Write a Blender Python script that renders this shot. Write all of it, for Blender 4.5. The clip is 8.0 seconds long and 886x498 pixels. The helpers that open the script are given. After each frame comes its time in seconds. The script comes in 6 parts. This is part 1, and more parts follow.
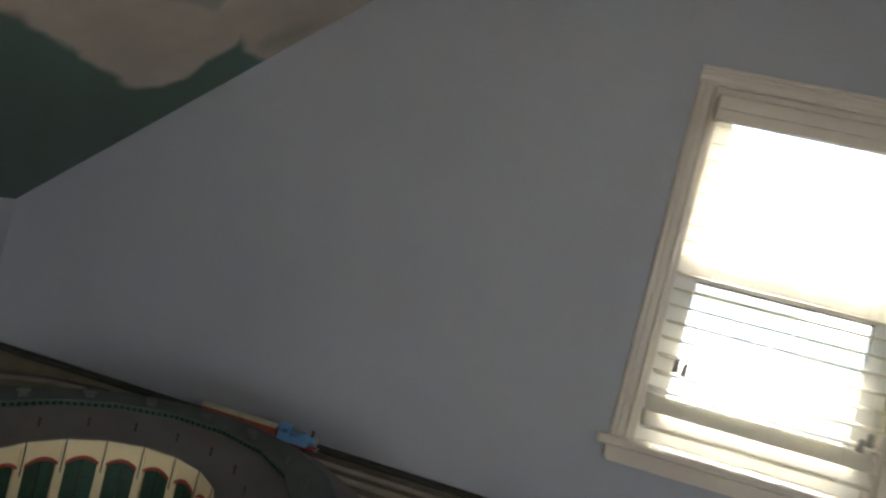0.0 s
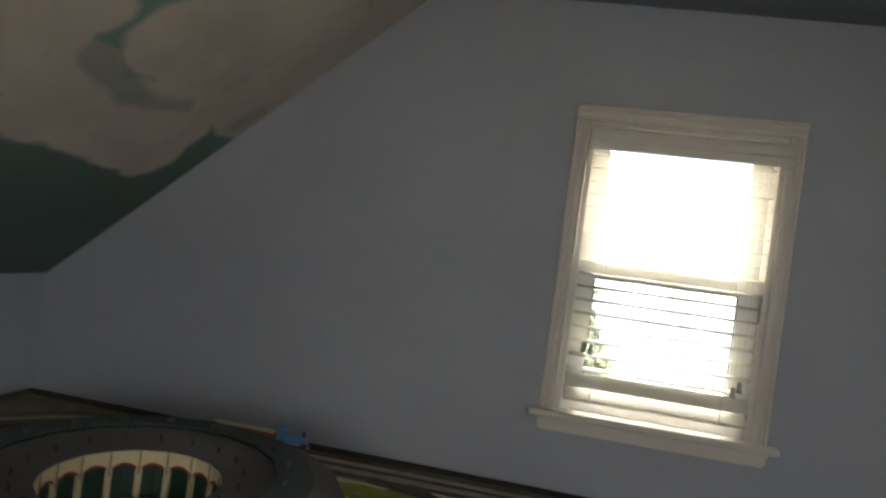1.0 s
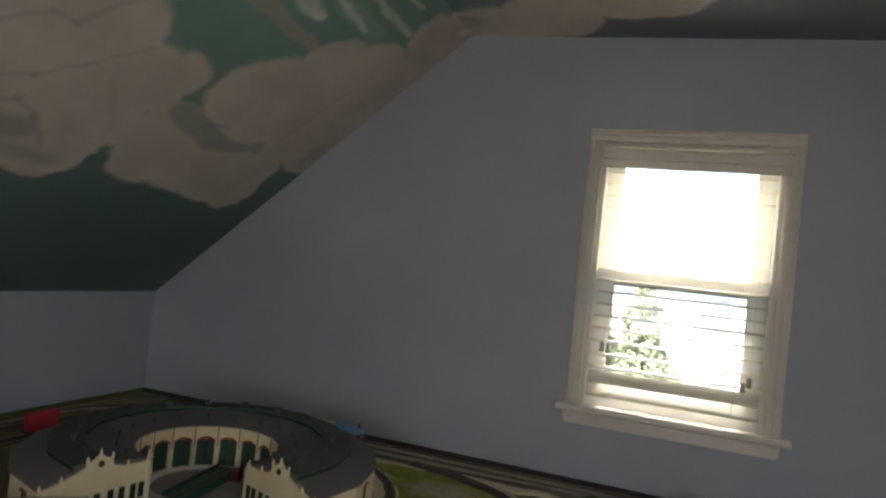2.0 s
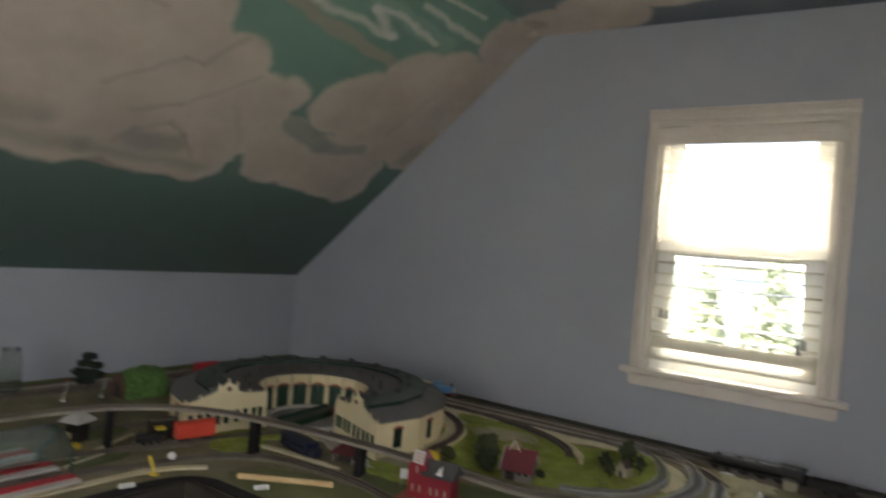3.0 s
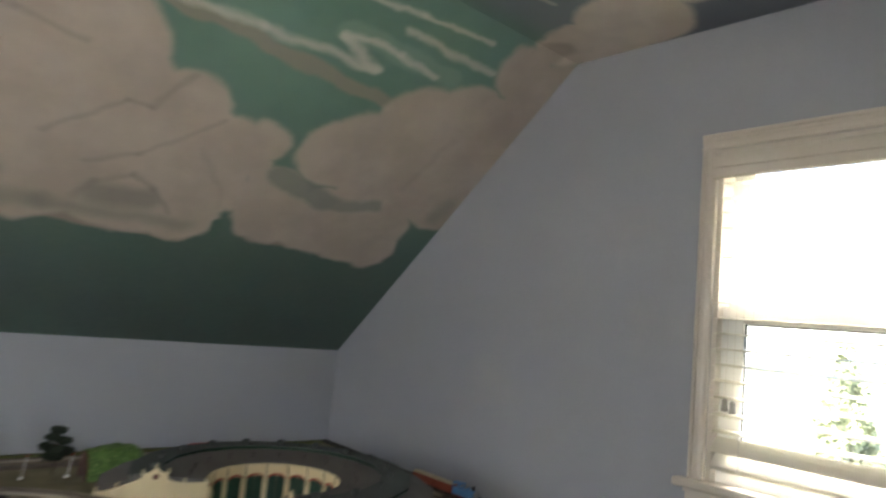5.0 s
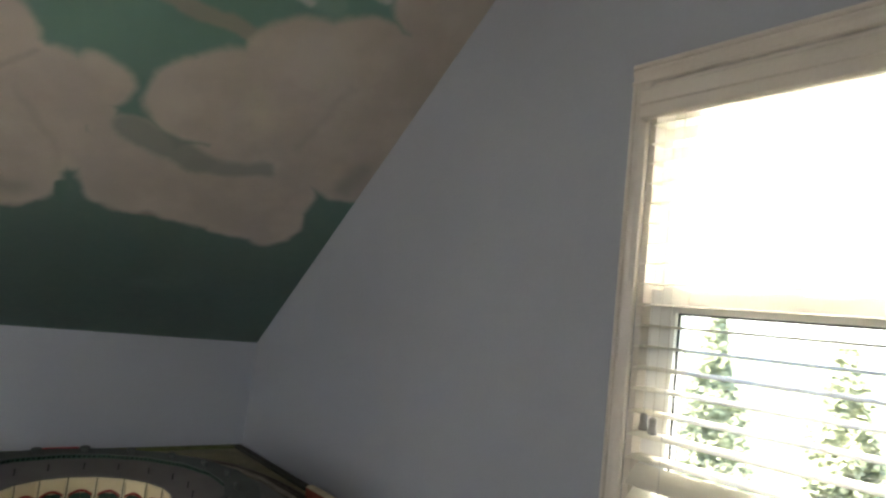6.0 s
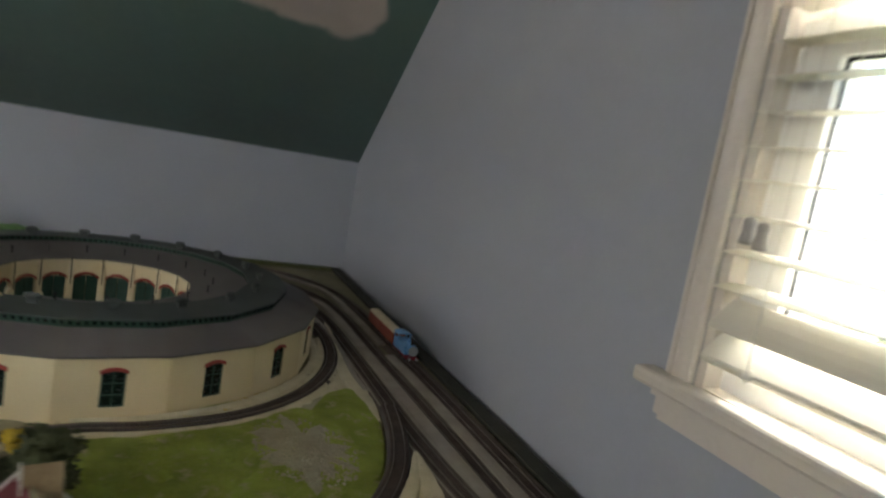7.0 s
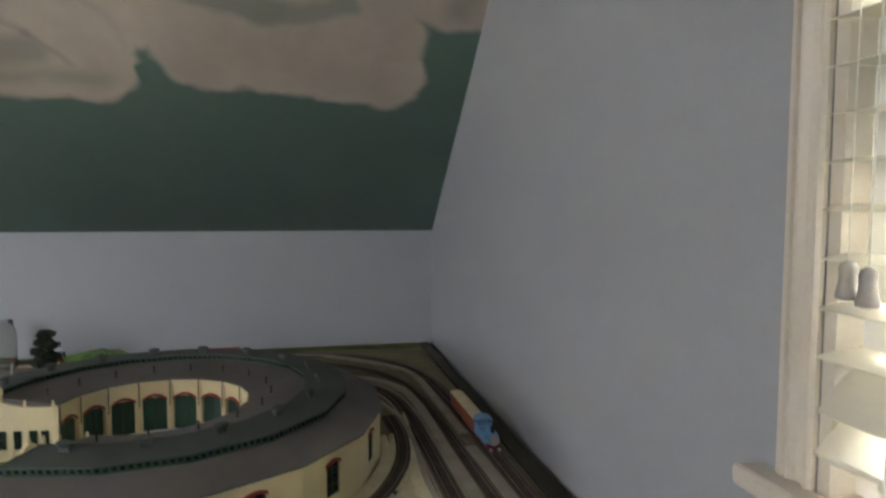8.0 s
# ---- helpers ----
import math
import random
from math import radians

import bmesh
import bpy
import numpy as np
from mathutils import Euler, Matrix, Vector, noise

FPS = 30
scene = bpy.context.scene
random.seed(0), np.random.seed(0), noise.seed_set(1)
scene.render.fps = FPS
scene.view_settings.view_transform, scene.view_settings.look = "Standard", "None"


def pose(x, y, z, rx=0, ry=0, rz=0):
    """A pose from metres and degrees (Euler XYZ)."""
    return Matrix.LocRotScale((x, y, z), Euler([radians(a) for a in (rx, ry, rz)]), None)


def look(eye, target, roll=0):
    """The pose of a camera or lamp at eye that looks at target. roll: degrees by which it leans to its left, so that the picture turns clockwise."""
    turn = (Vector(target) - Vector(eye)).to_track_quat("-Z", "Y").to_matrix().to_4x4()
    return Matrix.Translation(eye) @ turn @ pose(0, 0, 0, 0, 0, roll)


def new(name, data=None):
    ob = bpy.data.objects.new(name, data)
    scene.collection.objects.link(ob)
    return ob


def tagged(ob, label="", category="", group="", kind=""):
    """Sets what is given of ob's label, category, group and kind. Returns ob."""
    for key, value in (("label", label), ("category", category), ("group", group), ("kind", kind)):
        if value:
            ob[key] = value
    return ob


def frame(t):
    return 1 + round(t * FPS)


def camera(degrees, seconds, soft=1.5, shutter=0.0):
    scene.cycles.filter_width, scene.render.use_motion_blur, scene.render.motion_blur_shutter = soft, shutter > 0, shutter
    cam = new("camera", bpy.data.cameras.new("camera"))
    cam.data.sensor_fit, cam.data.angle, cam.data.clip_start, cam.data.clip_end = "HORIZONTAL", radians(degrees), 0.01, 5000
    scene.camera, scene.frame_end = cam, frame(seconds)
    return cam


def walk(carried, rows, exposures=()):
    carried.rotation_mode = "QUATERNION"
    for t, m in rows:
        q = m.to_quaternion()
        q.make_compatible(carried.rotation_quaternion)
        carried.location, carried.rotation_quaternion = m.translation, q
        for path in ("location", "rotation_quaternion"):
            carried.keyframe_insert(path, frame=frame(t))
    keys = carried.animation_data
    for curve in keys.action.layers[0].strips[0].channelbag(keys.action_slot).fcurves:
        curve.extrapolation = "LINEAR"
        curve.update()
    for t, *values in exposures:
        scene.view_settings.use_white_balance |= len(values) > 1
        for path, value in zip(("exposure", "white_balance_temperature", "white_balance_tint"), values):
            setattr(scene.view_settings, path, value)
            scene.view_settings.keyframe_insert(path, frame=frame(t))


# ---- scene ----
cam = camera(68.6, 8.0, soft=2.2, shutter=0.5)
PATH = [
    (0, (0.127, 0.158, 1.601), (-0.212, 2.129, 1.569), 14.2),
    (0.5, (0.276, -0.026, 1.639), (-0.058, 1.944, 1.558), 13.0),
    (0.7, (0.323, -0.113, 1.627), (-0.042, 1.853, 1.581), 11.6),
    (1, (0.374, -0.192, 1.682), (-0.001, 1.773, 1.674), 7.5),
    (1.2, (0.428, -0.251, 1.678), (-0.033, 1.694, 1.738), 6.6),
    (2.3, (0.772, -0.44, 1.594), (0.074, 1.434, 1.633), 6.3),
    (2.5, (0.869, -0.474, 1.558), (0.172, 1.4, 1.505), 5.7),
    (3, (1.1, -0.514, 1.588), (-0.045, 1.126, 1.599), 4.9),
    (3.5, (1.207, -0.434, 1.612), (-0.059, 1.11, 1.726), 5.2),
    (4, (1.268, -0.286, 1.615), (-0.13, 1.133, 1.801), 7.4),
    (4.5, (1.264, -0.152, 1.606), (-0.238, 1.158, 1.77), 6.6),
    (5, (1.22, 0.136, 1.576), (-0.294, 1.423, 1.806), 5.5),
    (5.2, (1.165, 0.285, 1.583), (-0.301, 1.62, 1.845), 5.6),
    (6.3, (1.156, 0.797, 1.588), (-0.545, 1.839, 1.73), 7.0),
    (6.5, (1.153, 0.873, 1.536), (-0.642, 1.754, 1.587), 7.3),
    (7, (0.986, 1.157, 1.459), (-0.839, 1.935, 1.205), 10.1),
    (7.2, (0.893, 1.232, 1.461), (-0.986, 1.86, 1.185), 9.0),
    (7.5, (0.861, 1.284, 1.471), (-1.041, 1.857, 1.242), 2.9),
    (8, (0.882, 1.321, 1.505), (-1.068, 1.744, 1.366), 0.2),
]
walk(cam, [(t, look(eye, target, roll)) for t, eye, target, roll in PATH],
     [(0, 2.93), (0.5, 2.61), (1, 2.44), (2.5, 2.59), (3.2, 3.05), (4.5, 3.28), (5.2, 3.37), (6.5, 2.95), (7.5, 3.56), (8, 3.62)])

# ---- world, sun and large lights ----
world = bpy.data.worlds.new("sky")
scene.world = world
world.use_nodes = True
wn = world.node_tree
sky = wn.nodes.new("ShaderNodeTexSky")
sky.sky_type, sky.sun_disc = "NISHITA", False
sky.sun_elevation, sky.sun_rotation = radians(58), radians(160)
wn.links.new(sky.outputs[0], wn.nodes["Background"].inputs[0])
wn.nodes["Background"].inputs[1].default_value = 0.15
sun = new("sun", bpy.data.lights.new("sun", "SUN"))
sun.data.energy, sun.data.angle, sun.data.color = 5.0, radians(0.5), (1.0, 0.95, 0.86)
sun.matrix_world = look((0, 0, 0), (0.18, 0.50, -0.85))


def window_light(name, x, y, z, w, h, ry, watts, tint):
    """Area lamp that stands in for daylight at a window."""
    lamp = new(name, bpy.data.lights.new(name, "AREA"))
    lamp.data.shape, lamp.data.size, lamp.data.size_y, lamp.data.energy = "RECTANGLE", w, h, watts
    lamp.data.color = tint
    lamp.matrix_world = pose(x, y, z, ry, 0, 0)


window_light("sky_light_north", 0.667, 1.924, 1.873, 0.41, 0.34, -90, 0.14, (1.0, 0.955, 0.87))
# lamp added outside above the window, to brighten its stool, slats and the room
window_light("sky_light_above", 0.667, 2.434, 2.631, 0.60, 0.50, -26, 16.5, (1.0, 0.965, 0.86))
# fill lamp at the added window behind, brightens the north wall
window_light("fill_light_south", 0.65, -2.66, 1.62, 0.84, 0.84, 90, 1.85, (1.0, 0.930, 0.865))
# fill lamp in an added roof window, for the table and the mural
roof_fill = new("fill_light_roof", bpy.data.lights.new("fill_light_roof", "AREA"))
roof_fill.data.shape, roof_fill.data.size, roof_fill.data.size_y, roof_fill.data.energy = "RECTANGLE", 0.84, 0.74, 2.2
roof_fill.data.color = (1.0, 0.930, 0.865)
roof_fill.matrix_world = look((2.030, -0.90, 1.969), (1.410, -0.90, 1.185))


# ---- materials ----
def shade(name):
    m = bpy.data.materials.new(name)
    m.use_nodes = True
    nt = m.node_tree
    return m, nt, nt.nodes["Principled BSDF"]


def nd(nt, kind, operation=None):
    n = nt.nodes.new(kind)
    if operation:
        n.operation = operation
    return n


def wire(nt, a, b):
    nt.links.new(a, b)


def math_node(nt, op, a, b=None, c=None, clamp=False):
    n = nt.nodes.new("ShaderNodeMath")
    n.operation, n.use_clamp = op, clamp
    for i, v in enumerate((a, b, c)):
        if v is None:
            continue
        if isinstance(v, (int, float)):
            n.inputs[i].default_value = v
        else:
            nt.links.new(v, n.inputs[i])
    return n.outputs[0]


def mix_node(nt, fac, a, b):
    n = nt.nodes.new("ShaderNodeMix")
    n.data_type = "RGBA"
    for socket, v in ((n.inputs[0], fac), (n.inputs[6], a), (n.inputs[7], b)):
        if isinstance(v, (int, float)):
            socket.default_value = v
        elif isinstance(v, tuple):
            socket.default_value = (*v, 1)
        else:
            nt.links.new(v, socket)
    return n.outputs[2]


def noise_node(nt, vec, scale, detail=4, rough=0.55):
    n = nt.nodes.new("ShaderNodeTexNoise")
    n.inputs["Scale"].default_value, n.inputs["Detail"].default_value, n.inputs["Roughness"].default_value = scale, detail, rough
    nt.links.new(vec, n.inputs["Vector"])
    return n.outputs[0]


def ramp(nt, fac, lo, hi):
    n = nt.nodes.new("ShaderNodeMapRange")
    n.interpolation_type = "SMOOTHSTEP"
    n.inputs[1].default_value, n.inputs[2].default_value = lo, hi
    nt.links.new(fac, n.inputs[0])
    return n.outputs[0]


def surface(name, dark, light, rough=0.6, coarse=6.0, fine=90.0, bump=0.15, metal=0.0, depth=0.002, spot=None, spread=0.0, spot_from=0.62):
    """A surface that varies between two colours at two scales, with fine relief, a few stains and a change from piece to piece."""
    m, nt, b = shade(name)
    co = nt.nodes.new("ShaderNodeTexCoord").outputs["Object"]
    big, small = noise_node(nt, co, coarse, 3), noise_node(nt, co, fine, 5, 0.65)
    f = math_node(nt, "ADD", math_node(nt, "MULTIPLY", big, 0.6), math_node(nt, "MULTIPLY", small, 0.4))
    if spread:
        f = math_node(nt, "ADD", f, math_node(nt, "MULTIPLY", math_node(nt, "SUBTRACT", nd(nt, "ShaderNodeObjectInfo").outputs["Random"], 0.5), spread))
    col = mix_node(nt, ramp(nt, f, 0.3, 0.7), dark, light)
    if spot:
        col = mix_node(nt, ramp(nt, noise_node(nt, co, coarse * 3.1, 5, 0.7), spot_from, spot_from + 0.12), col, spot)
    wire(nt, col, b.inputs["Base Color"])
    wire(nt, math_node(nt, "ADD", math_node(nt, "MULTIPLY", small, 0.25), rough - 0.12, clamp=True), b.inputs["Roughness"])
    b.inputs["Metallic"].default_value = metal
    if bump:
        bp = nt.nodes.new("ShaderNodeBump")
        bp.inputs["Strength"].default_value, bp.inputs["Distance"].default_value = bump, depth
        wire(nt, small, bp.inputs["Height"])
        wire(nt, bp.outputs[0], b.inputs["Normal"])
    return m


def glass(name, tint=(1, 1, 1), rough=0.0, ior=1.45):
    m, nt, b = shade(name)
    b.inputs["Base Color"].default_value = (*tint, 1)
    b.inputs["Transmission Weight"].default_value, b.inputs["Roughness"].default_value, b.inputs["IOR"].default_value = 1.0, rough, ior
    return m


M = {}
M["wall"] = surface("wall_paint_blue", (0.333, 0.350, 0.392), (0.372, 0.389, 0.431), 0.62, 1.3, 160, 0.10, depth=0.001)
M["plain"] = surface("white_paint", (0.66, 0.65, 0.62), (0.74, 0.73, 0.70), 0.6, 2, 120, 0.08, depth=0.001)
M["trim"] = surface("trim_gloss_white", (0.60, 0.548, 0.475), (0.67, 0.615, 0.54), 0.33, 4, 140, 0.05, depth=0.001)
M["slat"] = surface("slat_white", (0.72, 0.68, 0.58), (0.78, 0.74, 0.64), 0.45, 8, 200, 0.03, depth=0.0005)
slat_nt = M["slat"].node_tree
glow = slat_nt.nodes.new("ShaderNodeBsdfTranslucent")
glow.inputs[0].default_value = (0.80, 0.74, 0.60, 1)
blend = slat_nt.nodes.new("ShaderNodeMixShader")
blend.inputs[0].default_value = 0.05
slat_nt.links.new(slat_nt.nodes["Principled BSDF"].outputs[0], blend.inputs[1]), slat_nt.links.new(glow.outputs[0], blend.inputs[2])
slat_nt.links.new(blend.outputs[0], slat_nt.nodes["Material Output"].inputs[0])
M["vent"] = surface("dull_enamel", (0.36, 0.345, 0.31), (0.44, 0.42, 0.38), 0.5, 12, 200, 0.05)
M["cord"] = surface("cord", (0.62, 0.60, 0.54), (0.72, 0.70, 0.64), 0.8, 30, 300, 0.1)
M["tassel"] = surface("tassel_grey", (0.31, 0.29, 0.27), (0.40, 0.38, 0.35), 0.5, 30, 300, 0.05)
M["vinyl"] = surface("sash_vinyl", (0.80, 0.79, 0.75), (0.86, 0.85, 0.81), 0.4, 5, 150, 0.03)
M["black"] = surface("black_metal", (0.010, 0.010, 0.011), (0.020, 0.019, 0.019), 0.6, 20, 200, 0.1)
M["glass"] = glass("window_glass")
M["frosted"] = glass("frosted_glass", (0.95, 0.95, 0.93), 0.6)
# unseen floor, kept pale so that it bounces light up to the ceiling
M["carpet"] = surface("carpet_tan", (0.54, 0.49, 0.42), (0.64, 0.585, 0.51), 0.95, 3, 250, 0.5, depth=0.004)
M["wood_dark"] = surface("dark_stained_wood", (0.016, 0.012, 0.010), (0.036, 0.028, 0.021), 0.85, 6, 120, 0.2)
M["wood_raw"] = surface("pine", (0.36, 0.25, 0.14), (0.48, 0.35, 0.21), 0.6, 6, 120, 0.15)
M["earth"] = surface("layout_earth", (0.150, 0.132, 0.075), (0.25, 0.225, 0.130), 0.95, 9, 260, 0.8, depth=0.003, spot=(0.135, 0.140, 0.055))
M["olive"] = surface("olive_mat", (0.125, 0.130, 0.050), (0.165, 0.170, 0.075), 0.95, 7, 400, 0.6, depth=0.002)
M["grass"] = surface("static_grass", (0.160, 0.205, 0.024), (0.330, 0.385, 0.056), 0.95, 14, 420, 1.0, depth=0.004, spot=(0.36, 0.325, 0.15), spot_from=0.54)
M["dry"] = surface("dry_grass", (0.26, 0.225, 0.10), (0.40, 0.35, 0.18), 0.95, 14, 380, 0.6)
M["grass_dark"] = surface("dark_turf", (0.085, 0.100, 0.035), (0.145, 0.165, 0.062), 0.95, 14, 380, 1.0, depth=0.004)
M["edging"] = surface("edging_dark", (0.026, 0.028, 0.020), (0.050, 0.052, 0.036), 0.9, 14, 380, 0.6)
M["ballast"] = surface("grey_ballast", (0.275, 0.240, 0.195), (0.385, 0.345, 0.28), 0.95, 18, 500, 0.9, depth=0.002)
M["ballast_front"] = surface("olive_ballast", (0.130, 0.115, 0.085), (0.21, 0.19, 0.145), 0.95, 18, 500, 0.9, depth=0.002)
M["ballast_brown"] = surface("brown_ballast", (0.115, 0.090, 0.070), (0.185, 0.148, 0.116), 0.95, 18, 500, 0.9, depth=0.002)
M["road"] = surface("grey_roadbed", (0.185, 0.182, 0.176), (0.265, 0.260, 0.252), 0.9, 16, 450, 0.7, depth=0.002)
M["sand_dull"] = surface("dull_gravel", (0.29, 0.26, 0.165), (0.41, 0.37, 0.255), 0.95, 16, 420, 0.8, depth=0.003, spot=(0.19, 0.19, 0.09))
M["sand"] = surface("pale_gravel", (0.50, 0.44, 0.29), (0.68, 0.615, 0.43), 0.95, 16, 420, 0.8, depth=0.003, spot=(0.26, 0.24, 0.18))
M["stones"] = surface("grey_stones", (0.30, 0.265, 0.175), (0.54, 0.49, 0.365), 0.95, 30, 300, 0.6, spread=0.5)
M["tie"] = surface("sleeper_brown", (0.055, 0.040, 0.033), (0.105, 0.080, 0.066), 0.9, 40, 300, 0.4)
M["rail"] = surface("weathered_rail", (0.13, 0.105, 0.085), (0.21, 0.175, 0.145), 0.5, 30, 300, 0.05, metal=0.5)
M["rail_bright"] = surface("nickel_rail", (0.30, 0.29, 0.27), (0.45, 0.44, 0.42), 0.38, 30, 300, 0.05, metal=0.9)
M["cream"] = surface("cream_stucco", (0.66, 0.55, 0.325), (0.75, 0.64, 0.40), 0.75, 8, 320, 0.25, depth=0.001, spot=(0.50, 0.41, 0.25))
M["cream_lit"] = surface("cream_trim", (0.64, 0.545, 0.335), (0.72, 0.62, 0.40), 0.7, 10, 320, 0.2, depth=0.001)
M["bed_dark"] = surface("dark_roadbed", (0.070, 0.060, 0.055), (0.115, 0.100, 0.092), 0.9, 16, 400, 0.6)
M["roof"] = surface("slate_grey_roof", (0.100, 0.092, 0.090), (0.138, 0.127, 0.124), 0.75, 7, 260, 0.3, depth=0.001, spread=0.25)
M["roof_green"] = surface("weathered_green_metal", (0.046, 0.058, 0.055), (0.074, 0.090, 0.084), 0.7, 9, 260, 0.3, depth=0.001)
M["green"] = surface("dark_green_paint", (0.012, 0.048, 0.030), (0.022, 0.070, 0.044), 0.55, 12, 260, 0.15)
M["pane"] = surface("dark_pane", (0.008, 0.016, 0.014), (0.016, 0.026, 0.022), 0.25, 20, 200, 0.0)
M["brick_red"] = surface("red_arch", (0.26, 0.036, 0.026), (0.36, 0.058, 0.040), 0.75, 20, 300, 0.3)
M["red"] = surface("red_paint", (0.185, 0.006, 0.016), (0.265, 0.010, 0.024), 0.6, 10, 260, 0.1, spot=(0.15, 0.009, 0.012))
M["pier"] = surface("matt_black_plastic", (0.006, 0.006, 0.006), (0.012, 0.011, 0.010), 0.9, 20, 200, 0.1)
M["deck"] = surface("tan_deck", (0.20, 0.178, 0.138), (0.28, 0.255, 0.205), 0.9, 16, 350, 0.4)
M["platform_red"] = surface("bright_red_paint", (0.40, 0.020, 0.030), (0.50, 0.032, 0.042), 0.5, 10, 260, 0.1)
M["tie_grey"] = surface("sleeper_grey", (0.120, 0.115, 0.108), (0.185, 0.178, 0.168), 0.9, 40, 300, 0.4)
M["concrete"] = surface("pale_concrete", (0.42, 0.40, 0.37), (0.54, 0.52, 0.48), 0.8, 14, 300, 0.2)
M["roof_dark"] = surface("charcoal_roof", (0.045, 0.043, 0.045), (0.075, 0.071, 0.072), 0.75, 12, 260, 0.3)
M["boards"] = surface("weathered_boards", (0.105, 0.095, 0.085), (0.165, 0.150, 0.135), 0.85, 14, 240, 0.3)
M["car_red"] = surface("orange_red_plastic", (0.56, 0.050, 0.028), (0.68, 0.080, 0.045), 0.45, 12, 260, 0.1)
M["maroon"] = surface("maroon_paint", (0.070, 0.009, 0.012), (0.11, 0.015, 0.019), 0.55, 10, 260, 0.15)
M["blue"] = surface("light_blue_paint", (0.10, 0.30, 0.58), (0.16, 0.38, 0.68), 0.38, 14, 260, 0.05)
M["blue_dark"] = surface("navy_plastic", (0.006, 0.008, 0.022), (0.010, 0.014, 0.040), 0.35, 14, 260, 0.1)
M["coach"] = surface("coach_brown", (0.26, 0.065, 0.038), (0.34, 0.090, 0.052), 0.5, 14, 260, 0.1)
M["white"] = surface("white_plastic", (0.72, 0.72, 0.70), (0.82, 0.82, 0.80), 0.4, 12, 200, 0.05)
M["grey"] = surface("grey_plastic", (0.30, 0.31, 0.31), (0.40, 0.41, 0.41), 0.5, 14, 240, 0.1)
M["yellow"] = surface("yellow_plastic", (0.62, 0.46, 0.03), (0.74, 0.56, 0.06), 0.5, 14, 240, 0.1)
M["pencil"] = surface("bare_softwood", (0.52, 0.36, 0.17), (0.64, 0.46, 0.24), 0.6, 12, 160, 0.15)
M["leaf"] = surface("foam_foliage", (0.034, 0.043, 0.017), (0.078, 0.090, 0.038), 0.95, 30, 260, 0.6, spread=0.3)
M["leaf_dark"] = surface("dark_foliage", (0.010, 0.020, 0.012), (0.026, 0.042, 0.024), 0.95, 30, 260, 0.6)
M["leaf_yellow"] = surface("yellow_foliage", (0.50, 0.34, 0.02), (0.66, 0.48, 0.05), 0.95, 30, 260, 0.6)
M["tan"] = surface("dry_foliage", (0.20, 0.14, 0.075), (0.32, 0.24, 0.14), 0.95, 30, 260, 0.6)
M["bark"] = surface("bark", (0.060, 0.045, 0.032), (0.110, 0.085, 0.062), 0.95, 30, 200, 0.8)
M["moss"] = surface("mossy_tunnel", (0.045, 0.115, 0.025), (0.150, 0.290, 0.065), 0.38, 40, 130, 1.0, depth=0.006, spot=(0.34, 0.46, 0.17), spot_from=0.56)
M["tunnel"] = surface("brown_portal", (0.080, 0.044, 0.030), (0.135, 0.076, 0.050), 0.8, 30, 200, 0.4)
M["shingle"] = surface("barn_roof_shingle", (0.105, 0.018, 0.022), (0.165, 0.030, 0.034), 0.8, 14, 300, 0.4)
M["clear"] = glass("clear_jar_glass", (0.86, 0.88, 0.84), 0.03, 1.18)
M["clear"].node_tree.nodes["Principled BSDF"].inputs["Transmission Weight"].default_value = 0.97
M["film"] = glass("smoky_clear_plastic", (0.72, 0.80, 0.78), 0.12, 1.15)
M["film"].node_tree.nodes["Principled BSDF"].inputs["Transmission Weight"].default_value = 0.91
M["foil"] = surface("crumpled_foil", (0.70, 0.70, 0.68), (0.86, 0.86, 0.84), 0.3, 60, 200, 0.8, metal=0.6, depth=0.003)
M["brass"] = surface("brass_lamp", (0.70, 0.55, 0.28), (0.82, 0.68, 0.40), 0.3, 30, 200, 0.05, metal=0.8)
M["turf_out"] = surface("lawn", (0.11, 0.13, 0.06), (0.18, 0.19, 0.10), 0.95, 0.5, 20, 0.3, depth=0.02)
M["cedar"] = surface("cedar_leaf", (0.215, 0.232, 0.140), (0.36, 0.378, 0.245), 0.9, 3, 30, 0.3, depth=0.02, spread=0.3)
M["siding"] = surface("house_siding_pale", (0.68, 0.66, 0.63), (0.76, 0.74, 0.71), 0.7, 1, 20, 0.1)
M["roof_out"] = surface("house_roof_shingle", (0.11, 0.10, 0.10), (0.17, 0.16, 0.15), 0.9, 1, 20, 0.4)


# the mural: unrolled coordinates, u along the room and w up the slope and across the ceiling
BIG_CLOUD = [(-0.75, 0.95, 0.42), (-0.30, 1.00, 0.44), (0.10, 0.99, 0.42), (0.36, 0.93, 0.38), (0.47, 1.20, 0.145), (0.30, 1.18, 0.20),
             (0.69, 0.84, 0.29), (0.70, 1.06, 0.13), (0.86, 0.97, 0.12), (0.96, 1.02, 0.085), (0.82, 0.68, 0.135)]
FAR_CLOUD = [(0.985, 0.925, 0.055), (0.975, 0.80, 0.075), (1.02, 0.88, 0.06), (1.57, 0.665, 0.105), (1.12, 0.75, 0.145), (1.08, 0.84, 0.11), (1.55, 1.28, 0.19), (1.42, 1.23, 0.185), (1.29, 1.09, 0.17), (1.20, 1.05, 0.14), (1.72, 1.15, 0.33),
             (1.30, 0.76, 0.175), (1.47, 0.76, 0.185), (1.45, 0.95, 0.20), (1.78, 1.50, 0.16), (1.62, 1.56, 0.105), (1.66, 1.68, 0.065)]
